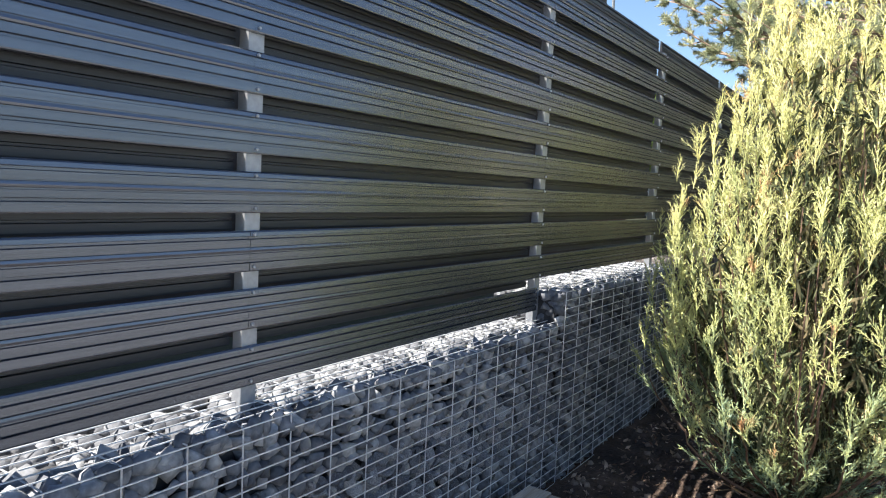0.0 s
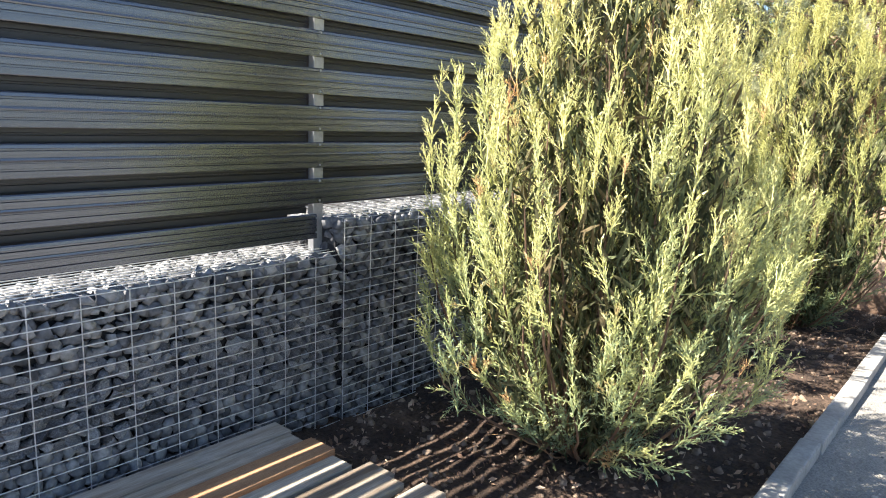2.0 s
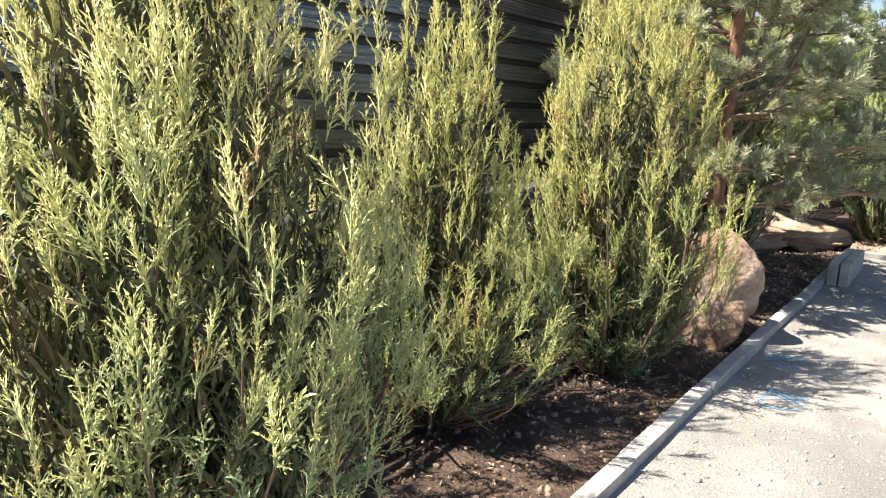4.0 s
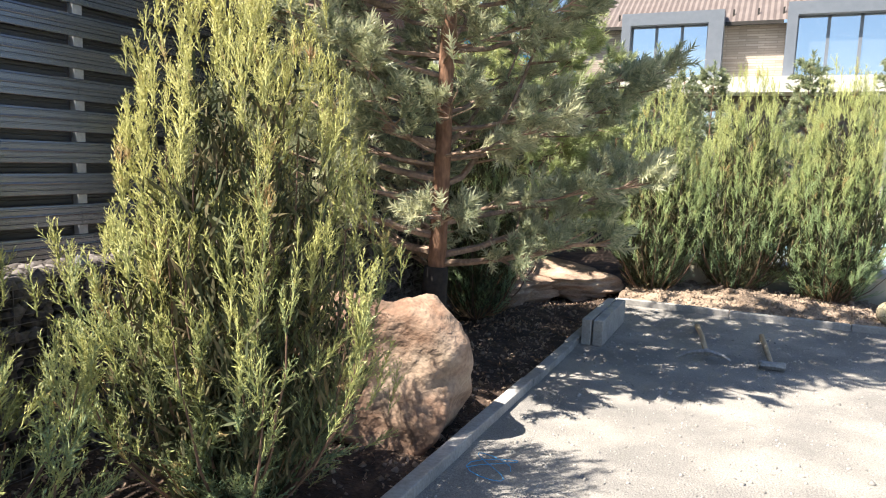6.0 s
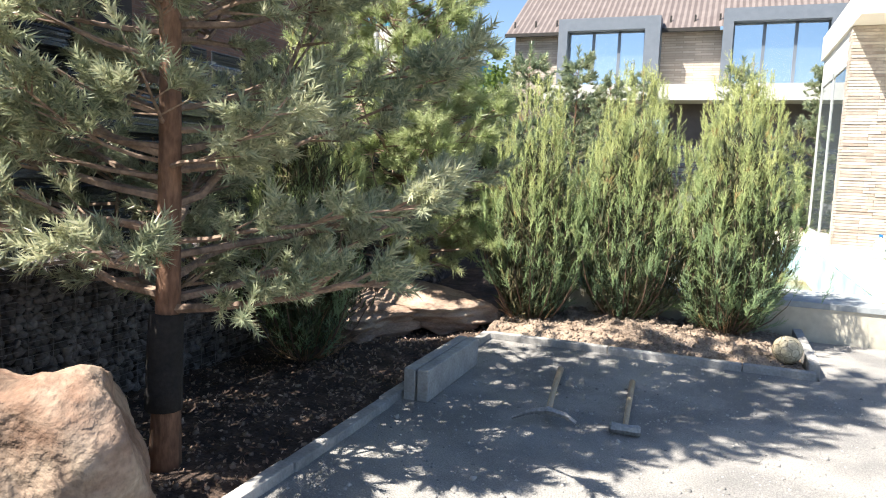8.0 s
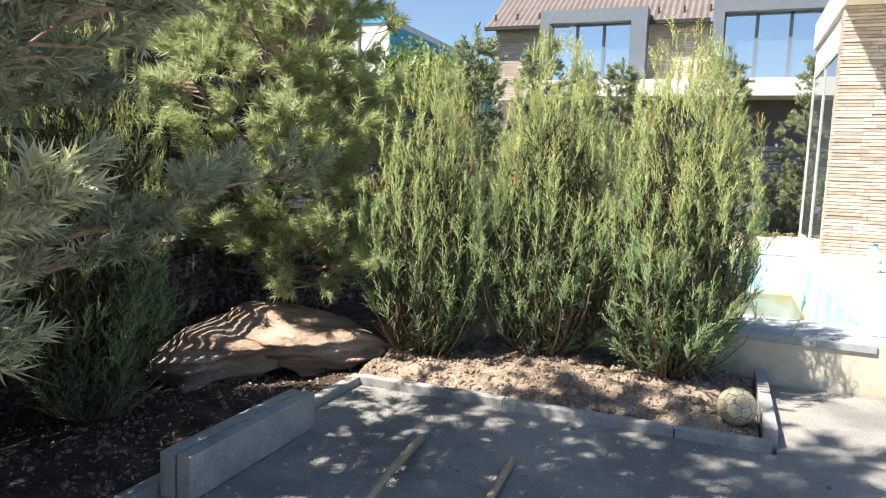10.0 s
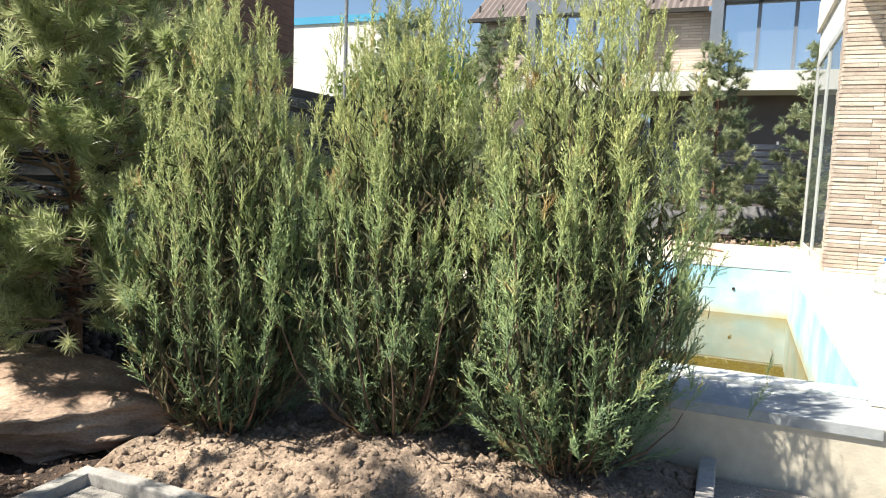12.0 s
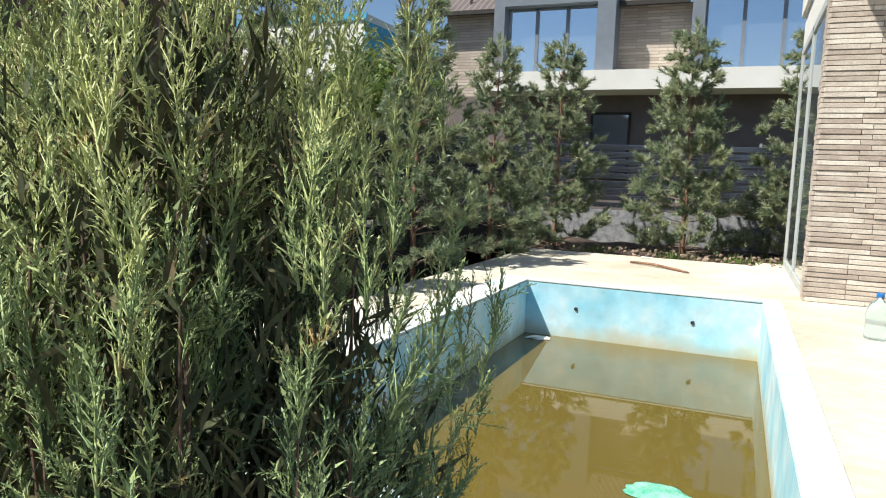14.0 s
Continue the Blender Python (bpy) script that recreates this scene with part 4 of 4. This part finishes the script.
for y in (0.95, 1.6, 2.25):
    part("batten", boxes((-1.19, -0.32, y, y + 0.07, -0.03, 0.031), bevel=0.004), M["plank"], pallet)

# ---- rocks ----
bo = new("boulder", smooth(mesh_of("boulder", lump(3, 0.52, 0.5, 0.5, 5, 0.26, 11), M["boulder"])))
bo.matrix_basis = pose(-0.12, 6.93, 0.2, 0, 0, 20)
tagged(bo, "large rounded ochre sandstone boulder at the foot of a juniper", "boulder")
rk = new("flat_rock", smooth(mesh_of("flat_rock", lump(8, 0.66, 0.56, 0.27, 5, 0.3, 6, 0.16), M["rock"])))
rk.matrix_basis = pose(-0.4, 11.25, 0.12, 0, 3, 12)
tagged(rk, "broad flat pinkish sandstone rock in the bed under the pine", "rock")
rk2 = new("flat_rock", smooth(mesh_of("flat_rock", lump(11, 0.6, 0.5, 0.24, 5, 0.3, 6, 0.16), M["rock"])))
rk2.matrix_basis = pose(-0.75, 10.7, 0.04, 0, -4, -15)
tagged(rk2, "low shaded sandstone slab beside the broad rock", "rock")

# ---- plants ----
LEFT, POOL = "junipers in the left bed", "junipers by the pool"
JUNIPERS = (
    ("tall golden-green juniper bush beside the gabion", LEFT, "juniper_gold", 11, 2.55, 0.62, 130, 42, 85, 0.04, (-0.31, 3.28, -0.06)),
    ("golden-green juniper bush in the soil bed by the kerb", LEFT, "juniper_olive", 12, 2.0, 0.38, 85, 30, 65, 0.06, (-0.52, 4.7, -0.06)),
    ("full golden-green juniper bush beside the boulder", LEFT, "juniper_olive", 13, 2.35, 0.54, 120, 40, 25, 0.06, (-0.19, 5.85, -0.06)),
    ("blue-green juniper bush beside the flat rock", POOL, "juniper_blue", 14, 2.28, 0.52, 115, 38, 20, 0.08, (0.6, 11.45, 0.0)),
    ("blue-green juniper bush with yellow tips on the sandy mound", POOL, "juniper_blue", 15, 2.36, 0.6, 130, 42, 22, 0.08, (1.42, 11.75, 0.05)),
    ("blue-green juniper bush with bare brown foot by the pool", POOL, "juniper_blue", 16, 2.44, 0.59, 130, 46, 25, 0.08, (2.3, 11.75, 0.03)),
    ("dark juniper in the shade behind the pine", LEFT, "juniper_blue", 17, 2.5, 0.52, 90, 32, 30, 0.06, (-0.68, 9.6, -0.06)),
)
STRAYS = ((0.3, 0.86, 0.55),)
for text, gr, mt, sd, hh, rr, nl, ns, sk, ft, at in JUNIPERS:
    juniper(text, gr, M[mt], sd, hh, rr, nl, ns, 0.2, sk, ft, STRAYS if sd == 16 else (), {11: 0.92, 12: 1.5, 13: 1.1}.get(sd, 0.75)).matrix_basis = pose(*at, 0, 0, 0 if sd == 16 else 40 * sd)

P1 = pine("spreading pine with an orange-brown trunk beside the boulder", "pines in the left bed", 21, 6.5, 1.3, 0.95, 18, 6, 86, 0.155, (0.0, 0.1), 0.066, M["needles"],
          TUFTS_SHORT, pull=(-0.25, 0.42), spread=0.5, bows=((0.8, 2.6, 1.35, 0.42), (0.82, 0.9, 1.5, 0.3), (0.78, 0.15, 1.1, 0.12), (0.95, 4.0, 1.2, 0.5), (1.3, 3.5, 1.3, 0.3), (2.3, 3.1, 2.1, 0.35), (2.55, 3.6, 1.9, 0.3), (2.45, 2.6, 1.9, 0.3), (2.9, 3.3, 2.0, 0.35), (2.7, 3.0, 2.3, 0.3), (3.2, 2.8, 1.9, 0.3), (1.15, 2.1, 1.5, 0.2), (1.8, 2.4, 1.3, 0.2), (0.7, 2.2, 0.95, 0.05), (1.5, 3.5, 1.25, 1.0), (1.25, 0.9, 0.85, 1.6), (0.85, 3.3, 1.3, 0.5), (1.5, 1.75, 1.45, 0.3), (0.9, 1.9, 1.3, 0.1), (2.0, 2.0, 1.35, 0.3)))
P1.matrix_basis = pose(-0.22, 7.67, -0.05)
part("trunk_wrap", smooth(mesh_of("trunk_wrap", tube(bmesh.new(), [(0.002, 0.0, 0.3), (0.006, 0.002, 0.42), (0.012, 0.003, 0.6), (0.016, 0.01, 0.76)], [0.086, 0.084, 0.081, 0.077], 12), M["wrap"])), None, P1, "dark cloth wrapped round the trunk")
P2 = pine("bushy pine behind the flat rock", "pines in the left bed", 22, 3.8, 1.35, 0.55, 13, 8, 58, 0.175, (0.0, 0.05), 0.05, M["needles_warm"], pull=(-0.15, 0.1), spread=0.7,
          bows=((0.6, 5.9, 1.35, 0.05), (0.5, 5.6, 1.1, 0.05), (0.7, 5.2, 1.0, 0.1), (0.75, 0.1, 0.9, 0.2), (1.1, 4.4, 1.5, 0.25), (1.5, 4.9, 1.4, 0.3), (0.9, 4.0, 1.1, 0.1)))
P2.matrix_basis = pose(-0.95, 11.8, -0.05)
P3 = pine("slender pine beyond the pool", "pines beyond the pool", 23, 4.2, 0.85, 0.4, 10, 6, 30, 0.22, (0, 0), 0.05, M["needles_blue"], TUFTS_FAR, False, spread=0.85)
P3.matrix_basis = pose(2.45, 23.6, -0.1)
for k, (x, y, s) in enumerate(((4.35, 24.1, 1.0), (0.2, 23.4, 0.95), (-0.3, 21.2, 0.86), (-0.6, 19.0, 0.9), (-0.8, 16.2, 0.8))):
    q = copy_thing(P3, pose(x, y, -0.1, 0, 0, 70 * k + 30))
    q.scale = (s, s, s)

# ---- fence beyond the pool ----
back = thing("slat_fence", "dark slat fence on a stone gabion behind the pines", "fence")
for b in range(7):
    for k in range(9):
        part("slat", sm, None, back, at=pose(-1.3 + b * BAY, 25.2, 1.0 + 0.147 * k, 0, 0, -90))
    part("post", pm, None, back, at=pose(-1.3 + b * BAY, 25.22, 0.6, 0, 0, -90))
part("gabion_wall", boxes((-1.3, 10.2, 25.12, 25.45, -0.14, 0.95)), M["rubble_far"], back)

# ---- garden building with brick face ----
hall = thing("garden_building", "low building faced in thin buff bricks with a glazed side", "building")
BX, BY, BT = 4.05, 18.7, 4.05
part("wall", boxes((BX + 0.02, 10, BY + 0.013, 22.4, DECK, BT)), M["mortar"], hall)
part("corner_post", boxes((BX - 0.02, BX + 0.06, BY + 0.03, BY + 0.34, DECK, BT)), M["mortar"], hall)
part("fascia", boxes((BX - 0.07, 10, BY - 0.9, 22.5, BT, BT + 0.5), (BX - 0.02, BX + 0.02, BY + 0.34, 22.4, 3.55, BT - 0.003)), M["white"], hall)
gl = part("glazing", boxes((BX - 0.03, BX + 0.02, BY + 0.34, BY + 0.4, DECK, 3.55), (BX - 0.03, BX + 0.02, BY + 1.9, BY + 1.98, DECK, 3.55), (BX - 0.03, BX + 0.02, 22.3, 22.4, DECK, 3.55),
                           (BX - 0.03, BX + 0.02, BY + 0.4, 22.2, DECK, DECK + 0.1), (BX - 0.03, BX + 0.02, BY + 0.4, 22.2, 3.45, 3.55)), M["hall_frame"], hall)
part("pane", boxes((BX - 0.01, BX + 0.015, BY + 0.4, BY + 1.9, DECK + 0.1, 3.45)), M["glass2"], gl)
part("pane", boxes((BX - 0.01, BX + 0.015, BY + 1.98, 22.2, DECK + 0.1, 3.45)), M["glass2"], gl)

# ---- house beyond ----
house = thing("house", "two-storey buff brick house with grey-framed windows and brown roof", "house")
HY = 31.0
part("wall", boxes((-5.4, 14, HY + 0.02, HY + 8, -0.14, 6.45)), M["housebrick"], house, "buff brick wall")
part("ledge", boxes((-3.9, 14, HY - 1.3, HY + 0.02, 3.98, 4.5)), M["white"], house, "white rendered balcony slab")
part("ground_floor_wall", boxes((-5.4, 14, HY - 0.05, HY + 0.02, -0.14, 3.98)), M["roof"], house)
roof = bmesh.new()
eaves, ridge = [], []
for i in range(197):
    x, lift = -5.7 + 0.1 * i, 0.05 * (i % 2)
    eaves.append(roof.verts.new((x, HY - 0.35, 6.45 + lift)))
    ridge.append(roof.verts.new((x, HY + 5.5, 10.4 + lift)))
for i in range(196):
    roof.faces.new((eaves[i], eaves[i + 1], ridge[i + 1], ridge[i]))
part("roof", roof, M["roof"], house)
part("gutter", boxes((-5.7, -3.6, HY - 0.42, HY - 0.28, 6.36, 6.48)), M["dark"], house)
part("gutter", boxes((-0.1, 1.75, HY - 0.42, HY - 0.28, 6.36, 6.48)), M["dark"], house)
guard = mesh_of("snow_guard", boxes((0, 0.06, HY + 0.1, HY + 0.15, 6.7, 7.0)), M["dark"])
for i in range(22):
    part("snow_guard", guard, None, house, at=pose(-5.5 + i * 0.8, 0, 0))
gab = bmesh.new()
vs = [gab.verts.new(c) for c in ((-5.42, HY, 6.4), (-5.42, HY + 5.5, 10.2), (-5.42, HY + 8, 6.4), (-5.1, HY, 6.4), (-5.1, HY + 5.5, 10.2), (-5.1, HY + 8, 6.4))]
for f in ((0, 1, 2), (5, 4, 3), (0, 3, 4, 1), (1, 4, 5, 2), (2, 5, 3, 0)):
    gab.faces.new([vs[i] for i in f])
part("gable", gab, M["housebrick"], house)
for x0, x1, z0, z1 in ((-3.6, -0.12, 4.51, 6.85), (1.85, 5.5, 4.51, 6.98)):
    w = part("window", boxes((x0, x0 + 0.32, HY - 0.75, HY + 0.02, z0, z1), (x1 - 0.5, x1, HY - 0.75, HY + 0.02, z0, z1), (x0 + 0.32, x1 - 0.5, HY - 0.75, HY + 0.02, z1 - 0.42, z1)), M["frame"], house, "projecting grey window surround")
    a, b = x0 + 0.32, x1 - 0.5
    t = (b - a) / 3
    part("window_frame", boxes(*[(a + t * k - (0.05 if k else 0), a + t * k + 0.05 - (0.05 if k == 3 else 0), HY - 0.42, HY - 0.32, z0, z1 - 0.42) for k in range(4)], (a, b, HY - 0.42, HY - 0.32, z1 - 0.48, z1 - 0.42), (a, b, HY - 0.42, HY - 0.32, z0, z0 + 0.06)), M["frame"], w)
    for k in range(3):
        part("pane", boxes((a + t * k + 0.05, a + t * (k + 1) - 0.05, HY - 0.38, HY - 0.36, z0 + 0.06, z1 - 0.48)), M["glass"], w)
w = part("window", boxes((-0.75, -0.68, HY - 0.12, HY - 0.05, 1.6, 3.5), (0.3, 0.37, HY - 0.12, HY - 0.05, 1.6, 3.5), (-0.68, 0.3, HY - 0.12, HY - 0.05, 3.43, 3.5), (-0.68, 0.3, HY - 0.12, HY - 0.05, 1.6, 1.67)), M["dark"], house)
part("pane", boxes((-0.68, 0.3, HY - 0.1, HY - 0.08, 1.67, 3.43)), M["glass"], w)

# ---- neighbours ----
nb = thing("neighbour_house", "tall red-brown brick house over the fence", "house")
part("wall", boxes((-17, -8.8, 15, 25.3, -0.14, 6.5)), M["brown"], nb)
part("roof", boxes((-17.3, -8.75, 14.7, 25.32, 6.5, 6.65)), M["roof"], nb)
# Added building, not known here: its dark wall darkens the fence gaps.
nb2 = thing("neighbour_shed", "added tall dark building behind the fence, backing its gaps", "building")
part("wall", boxes((-9, -4.8, -12, 12, -0.14, 6.4)), M["timber"], nb2)
part("roof", boxes((-9.1, -4.75, -12.1, 12.1, 6.4, 6.55)), M["roof"], nb2)
hallb = thing("blue_hall", "distant white hall with blue cladding band", "building")
part("wall", boxes((-38, -20.1, 51.7, 78, -0.14, 12.0)), M["white"], hallb)
part("band", boxes((-20.1, -20.0, 51.7, 78, 4.5, 11.5)), M["blue"], hallb, "blue cladding band")
part("band", boxes((-38, -20.0, 51.6, 51.7, 11.55, 12.05)), M["blue"], hallb, "blue cladding band")
pole = bmesh.new()
tube(pole, [(0, 0, -0.1), (0, 0, 13)], [0.11, 0.08], 8)
tagged(new("utility_pole", mesh_of("utility_pole", pole, M["steel"])), "thin grey metal pole beyond the fence", "pole").matrix_basis = pose(-14.8, 38, 0)
for k, (x, y, h, r) in enumerate(((-16, 48, 9.0, 3.4), (-11.5, 44, 7.6, 3.0), (-10, 36, 7, 2.6), (-14.5, 40, 6.6, 2.6))):
    leafy_tree("bright green leafy tree beyond the fence", 40 + k, h, r).matrix_basis = pose(x, y, 0)

# ---- tools on the gravel ----
def sledge(label, at, length, head_label):
    t = thing("sledgehammer", label, "hammer", "hammers on the gravel", at)
    part("handle", smooth(mesh_of("handle", tube(bmesh.new(), [(0, 0.02, 0.035), (0, length * 0.5, 0.03), (0, length, 0.02)], [0.015, 0.018, 0.021], 10), M["handle"])), None, t)
    hd = bmesh.new()
    tube(hd, [(-0.085, 0, 0.035), (-0.07, 0, 0.035), (-0.03, 0, 0.035), (0.03, 0, 0.035), (0.07, 0, 0.035), (0.085, 0, 0.035)], [0.026, 0.034, 0.029, 0.029, 0.034, 0.026], 8)
    part("head", hd, M["steel"], t, head_label)
    return t


pick = thing("pickaxe", "pickaxe with a pale wooden handle lying on the gravel", "pickaxe", "", pose(1.34, 9.0, 0.012, 0, 0, 8))
part("handle", smooth(mesh_of("handle", tube(bmesh.new(), [(0, 0.02, 0.05), (0, 0.5, 0.06), (0, 1.03, 0.02)], [0.019, 0.018, 0.024], 10), M["handle"])), None, pick)
pb = bmesh.new()
tube(pb, [(-0.2, -0.04, 0.01), (-0.1, -0.01, 0.05), (0, 0, 0.065), (0.1, -0.01, 0.05), (0.16, -0.03, 0.02)], [0.006, 0.017, 0.026, 0.018, 0.012], 6)
part("head", pb, M["steel"], pick, "worn grey steel pick head")
sledge("sledgehammer with a slim handle lying on the gravel", pose(1.77, 9.02, 0.0, 0, 0, 4), 0.98, "pale worn steel head")

# ---- ball ----
bm = bmesh.new()
bmesh.ops.create_icosphere(bm, subdivisions=4, radius=0.108)
ball = thing("football", "dirty yellowish football in the corner of the sandy bed", "ball", "", pose(2.735, 11.02, 0.15, 20, 30, 10))
part("cover", smooth(mesh_of("cover", bm, M["ball"])), None, ball)
ico = bmesh.new()
bmesh.ops.create_icosphere(ico, subdivisions=1, radius=1)
corners = [v.co.normalized() for v in ico.verts]
edges = [(e.verts[0].co.copy(), e.verts[1].co.copy()) for e in ico.edges]
nbr = {v.index: [e.other_vert(v).co.copy() for e in v.link_edges] for v in ico.verts}
own = {v.index: v.co.copy() for v in ico.verts}
ico.free()
seam = bmesh.new()
cuts = set()
for k, c in own.items():
    ring = [(c * 2 + n).normalized() for n in nbr[k]]
    for a in ring:
        near = sorted((b for b in ring if (a - b).length > 1e-4), key=lambda b: (a - b).length)[:2]
        for b in near:
            key = tuple(sorted((tuple(round(q, 3) for q in a), tuple(round(q, 3) for q in b))))
            cuts.add(key)
    for n in nbr[k]:
        a, b = (c * 2 + n).normalized(), (n * 2 + c).normalized()
        cuts.add(tuple(sorted((tuple(round(q, 3) for q in a), tuple(round(q, 3) for q in b)))))
for a, b in sorted(cuts):
    a, b = Vector(a), Vector(b)
    tube(seam, [tuple(a.lerp(b, t).normalized() * 0.1082) for t in (0, 0.33, 0.66, 1)], [0.0015] * 4, 4)
part("seam", seam, M["seam"], ball)

# ---- small things on the deck ----
bottle = thing("water_bottle", "large clear plastic water bottle with a blue cap on the deck", "bottle", "", pose(4.4, 16.95, DECK + 0.001))
prof = [(0.0, 0.085), (0.01, 0.09), (0.1, 0.09), (0.11, 0.084), (0.12, 0.09), (0.2, 0.09), (0.27, 0.07), (0.31, 0.026), (0.335, 0.024)]
part("body", smooth(mesh_of("body", tube(bmesh.new(), [(0, 0, z) for z, r in prof], [r for z, r in prof], 20), M["bottle"])), None, bottle)
part("cap", tube(bmesh.new(), [(0, 0, 0.335), (0, 0, 0.365)], [0.028, 0.028], 14), M["cap"], bottle)
st = bmesh.new()
tube(st, [(1.95, 20.95, DECK + 0.02), (2.3, 20.7, DECK + 0.035), (2.65, 20.4, DECK + 0.02), (2.8, 20.2, DECK + 0.02)], [0.016, 0.02, 0.018, 0.01], 7)
tagged(new("stick", smooth(mesh_of("stick", st, M["bark"]))), "bent dry stick lying on the deck", "stick")
hose = bmesh.new()
tube(hose, [(2.1 + 0.09 * math.cos(a), 21.7 + 0.07 * math.sin(a), DECK + 0.012 + 0.004 * a) for a in np.linspace(0, 5.2, 16)], [0.011] * 16, 8)
tagged(new("hose", smooth(mesh_of("hose", hose, M["white"]))), "short white curl of hose on the deck", "hose")
rag = lump(31, 0.2, 0.12, 0.02, 3, 0.5, 3)
rg = tagged(new("rag", smooth(mesh_of("rag", rag, M["green"]))), "green plastic scrap floating on the pool water", "rag")
rg.matrix_basis = pose(3.05, 14.6, WATER + 0.004)
for k in range(2):
    tw = bmesh.new()
    cx, cy = (0.72, 5.95) if k else (0.6, 6.6)
    tube(tw, [(cx + 0.1 * math.cos(a * 1.7 + k), cy + 0.12 * math.sin(a * 1.1), 0.012) for a in np.linspace(0, 9, 26)], [0.0022] * 26, 4)
    tagged(new("twine", mesh_of("twine", tw, M["string"])), "tangled blue twine on the gravel", "twine", "bits of twine")

# ---- litter, clods, grit ----
lr = np.random.default_rng(9)


def strewn(name, mat, places, sizes, templates, flat=0.0, label=""):
    d = lr.normal(0, 1, (len(places), 3))
    if flat:
        d = d * (1 - flat) + np.array((0, 0, 1.0)) * flat
    d /= np.linalg.norm(d, axis=1, keepdims=True)
    ob = new(name, soup(name, *scatter(templates, places, d, sizes, lr), mat))
    return tagged(ob, label, "", "", "stuff")


leafshape = (np.array([(-0.5, 0, 0), (0, 0.22, 0.06), (0.55, 0, 0.14), (0, -0.22, 0.06)], float), np.array([(0, 1, 2), (0, 2, 3)]))
n = 5200
pebble = (np.array([(1, 0, 0), (-1, 0.1, 0), (0, 0.9, 0.1), (0.1, -1, 0), (0, 0, 0.8), (0.1, 0, -0.8)], float), np.array([(0, 2, 4), (2, 1, 4), (1, 3, 4), (3, 0, 4), (2, 0, 5), (1, 2, 5), (3, 1, 5), (0, 3, 5)]))
X, Y = lr.uniform(-1.2, 0.33, n), lr.uniform(2.5, 11.5, n)
strewn("dry_leaves", M["dryleaf"], np.array([(x, y, bed_height(x, y) + lr.uniform(0.003, 0.02)) for x, y in zip(X, Y)]), lr.uniform(0.012, 0.04, n), [leafshape], 0.55)
n = 3000
X, Y = lr.uniform(-1.2, 0.33, n), lr.uniform(2.5, 11.5, n)
strewn("soil_crumbs", M["clod"], np.array([(x, y, bed_height(x, y)) for x, y in zip(X, Y)]), np.minimum(lr.exponential(0.009, n) + 0.004, 0.026), [pebble])
n = 3500
X, Y = lr.uniform(0.4, 2.83, n), lr.uniform(10.85, 12.15, n)
strewn("mound_crumbs", M["mound"], np.array([(x, y, mound_height(x, y)) for x, y in zip(X, Y)]), lr.exponential(0.008, n) + 0.003, [pebble])
n = 70
X, Y = lr.uniform(0.5, 2.75, n), lr.uniform(10.95, 12.1, n)
strewn("mound_clods", M["mound"], np.array([(x, y, mound_height(x, y)) for x, y in zip(X, Y)]), lr.uniform(0.018, 0.05, n), loose)
n = 12000
X, Y = lr.uniform(0.46, 3.8, n), lr.uniform(3.3, 10.7, n)
strewn("gravel_chips", M["grit"], np.array([(x, y, gravel_height(x, y)) for x, y in zip(X, Y)]), lr.exponential(0.0032, n) + 0.002, [pebble])
n = 150
X, Y = lr.uniform(-0.3, 4.0, n), lr.uniform(21.9, 23.5, n)
strewn("edge_crumbs", M["clod"], np.array([(x, y, DECK) for x, y in zip(X, Y)]), lr.uniform(0.02, 0.06, n), loose)

# ---- back bed ----
def back_height(x, y):
    return 0.3 + 0.05 * noise.noise(Vector((x * 2, y * 2, 1)))


patch("back_bed", -1.3, 10.0, 22.0, 25.12, 0.1, back_height, M["soil"], "dark soil strip under the far pines")

wr = np.random.default_rng(12)
n = 350
centre = wr.choice([1.1, 2.4, 3.4, 4.1], n)
W = np.stack([centre + wr.normal(0, 0.16, n), 22.25 + np.abs(wr.normal(0, 0.3, n)), np.full(n, 0.32)], axis=1)
wd = wr.normal(0, 0.45, (n, 3)) + (0, 0, 1.0)
wd /= np.linalg.norm(wd, axis=1, keepdims=True)
blade = (np.array([(-0.08, 0, 0), (0.08, 0, 0), (0.03, 0.1, 1.0)]), np.array([(0, 1, 2)]))
tagged(new("weeds", soup("weeds", *scatter([blade], W, wd, wr.uniform(0.07, 0.19, n), wr), M["leaf"])), "small green weeds under the far pines", "", "", "stuff")

# ---- bricks of the garden building ----
BRICKS = [mesh_of("brick", box(bmesh.new(), 0, w, -0.03, 0, 0, 0.044, bevel=0.004), M["facade"]) for w in (0.46, 0.36, 0.54)]
face = tagged(new("facing"), "")
face.parent = hall
br = random.Random(3)
stuffing = bmesh.new()
z, row = DECK + 0.005, 0
count = 0
rest_rows = []
while z < BT - 0.05:
    x = BX - 0.02
    rest_rows.append((BX - 0.045, BX - 0.02, BY + 0.0, BY + br.uniform(0.2, 0.34), z, z + 0.044))
    while x < 7.2:
        k = br.randrange(3)
        w = (0.46, 0.36, 0.54)[k]
        dy = br.uniform(-0.009, 0.004)
        if x < 5.55 and count < 300:
            part("brick", BRICKS[k], None, face, at=pose(x, BY + 0.03 + dy, z))
            count += 1
        else:
            rest_rows.append((x, x + w, BY + dy, BY + 0.03 + dy, z, z + 0.044))
        x += w + 0.005
    z += 0.052
    row += 1
tagged(part("far_bricks", boxes(*rest_rows), M["facade"], face), kind="stuff")
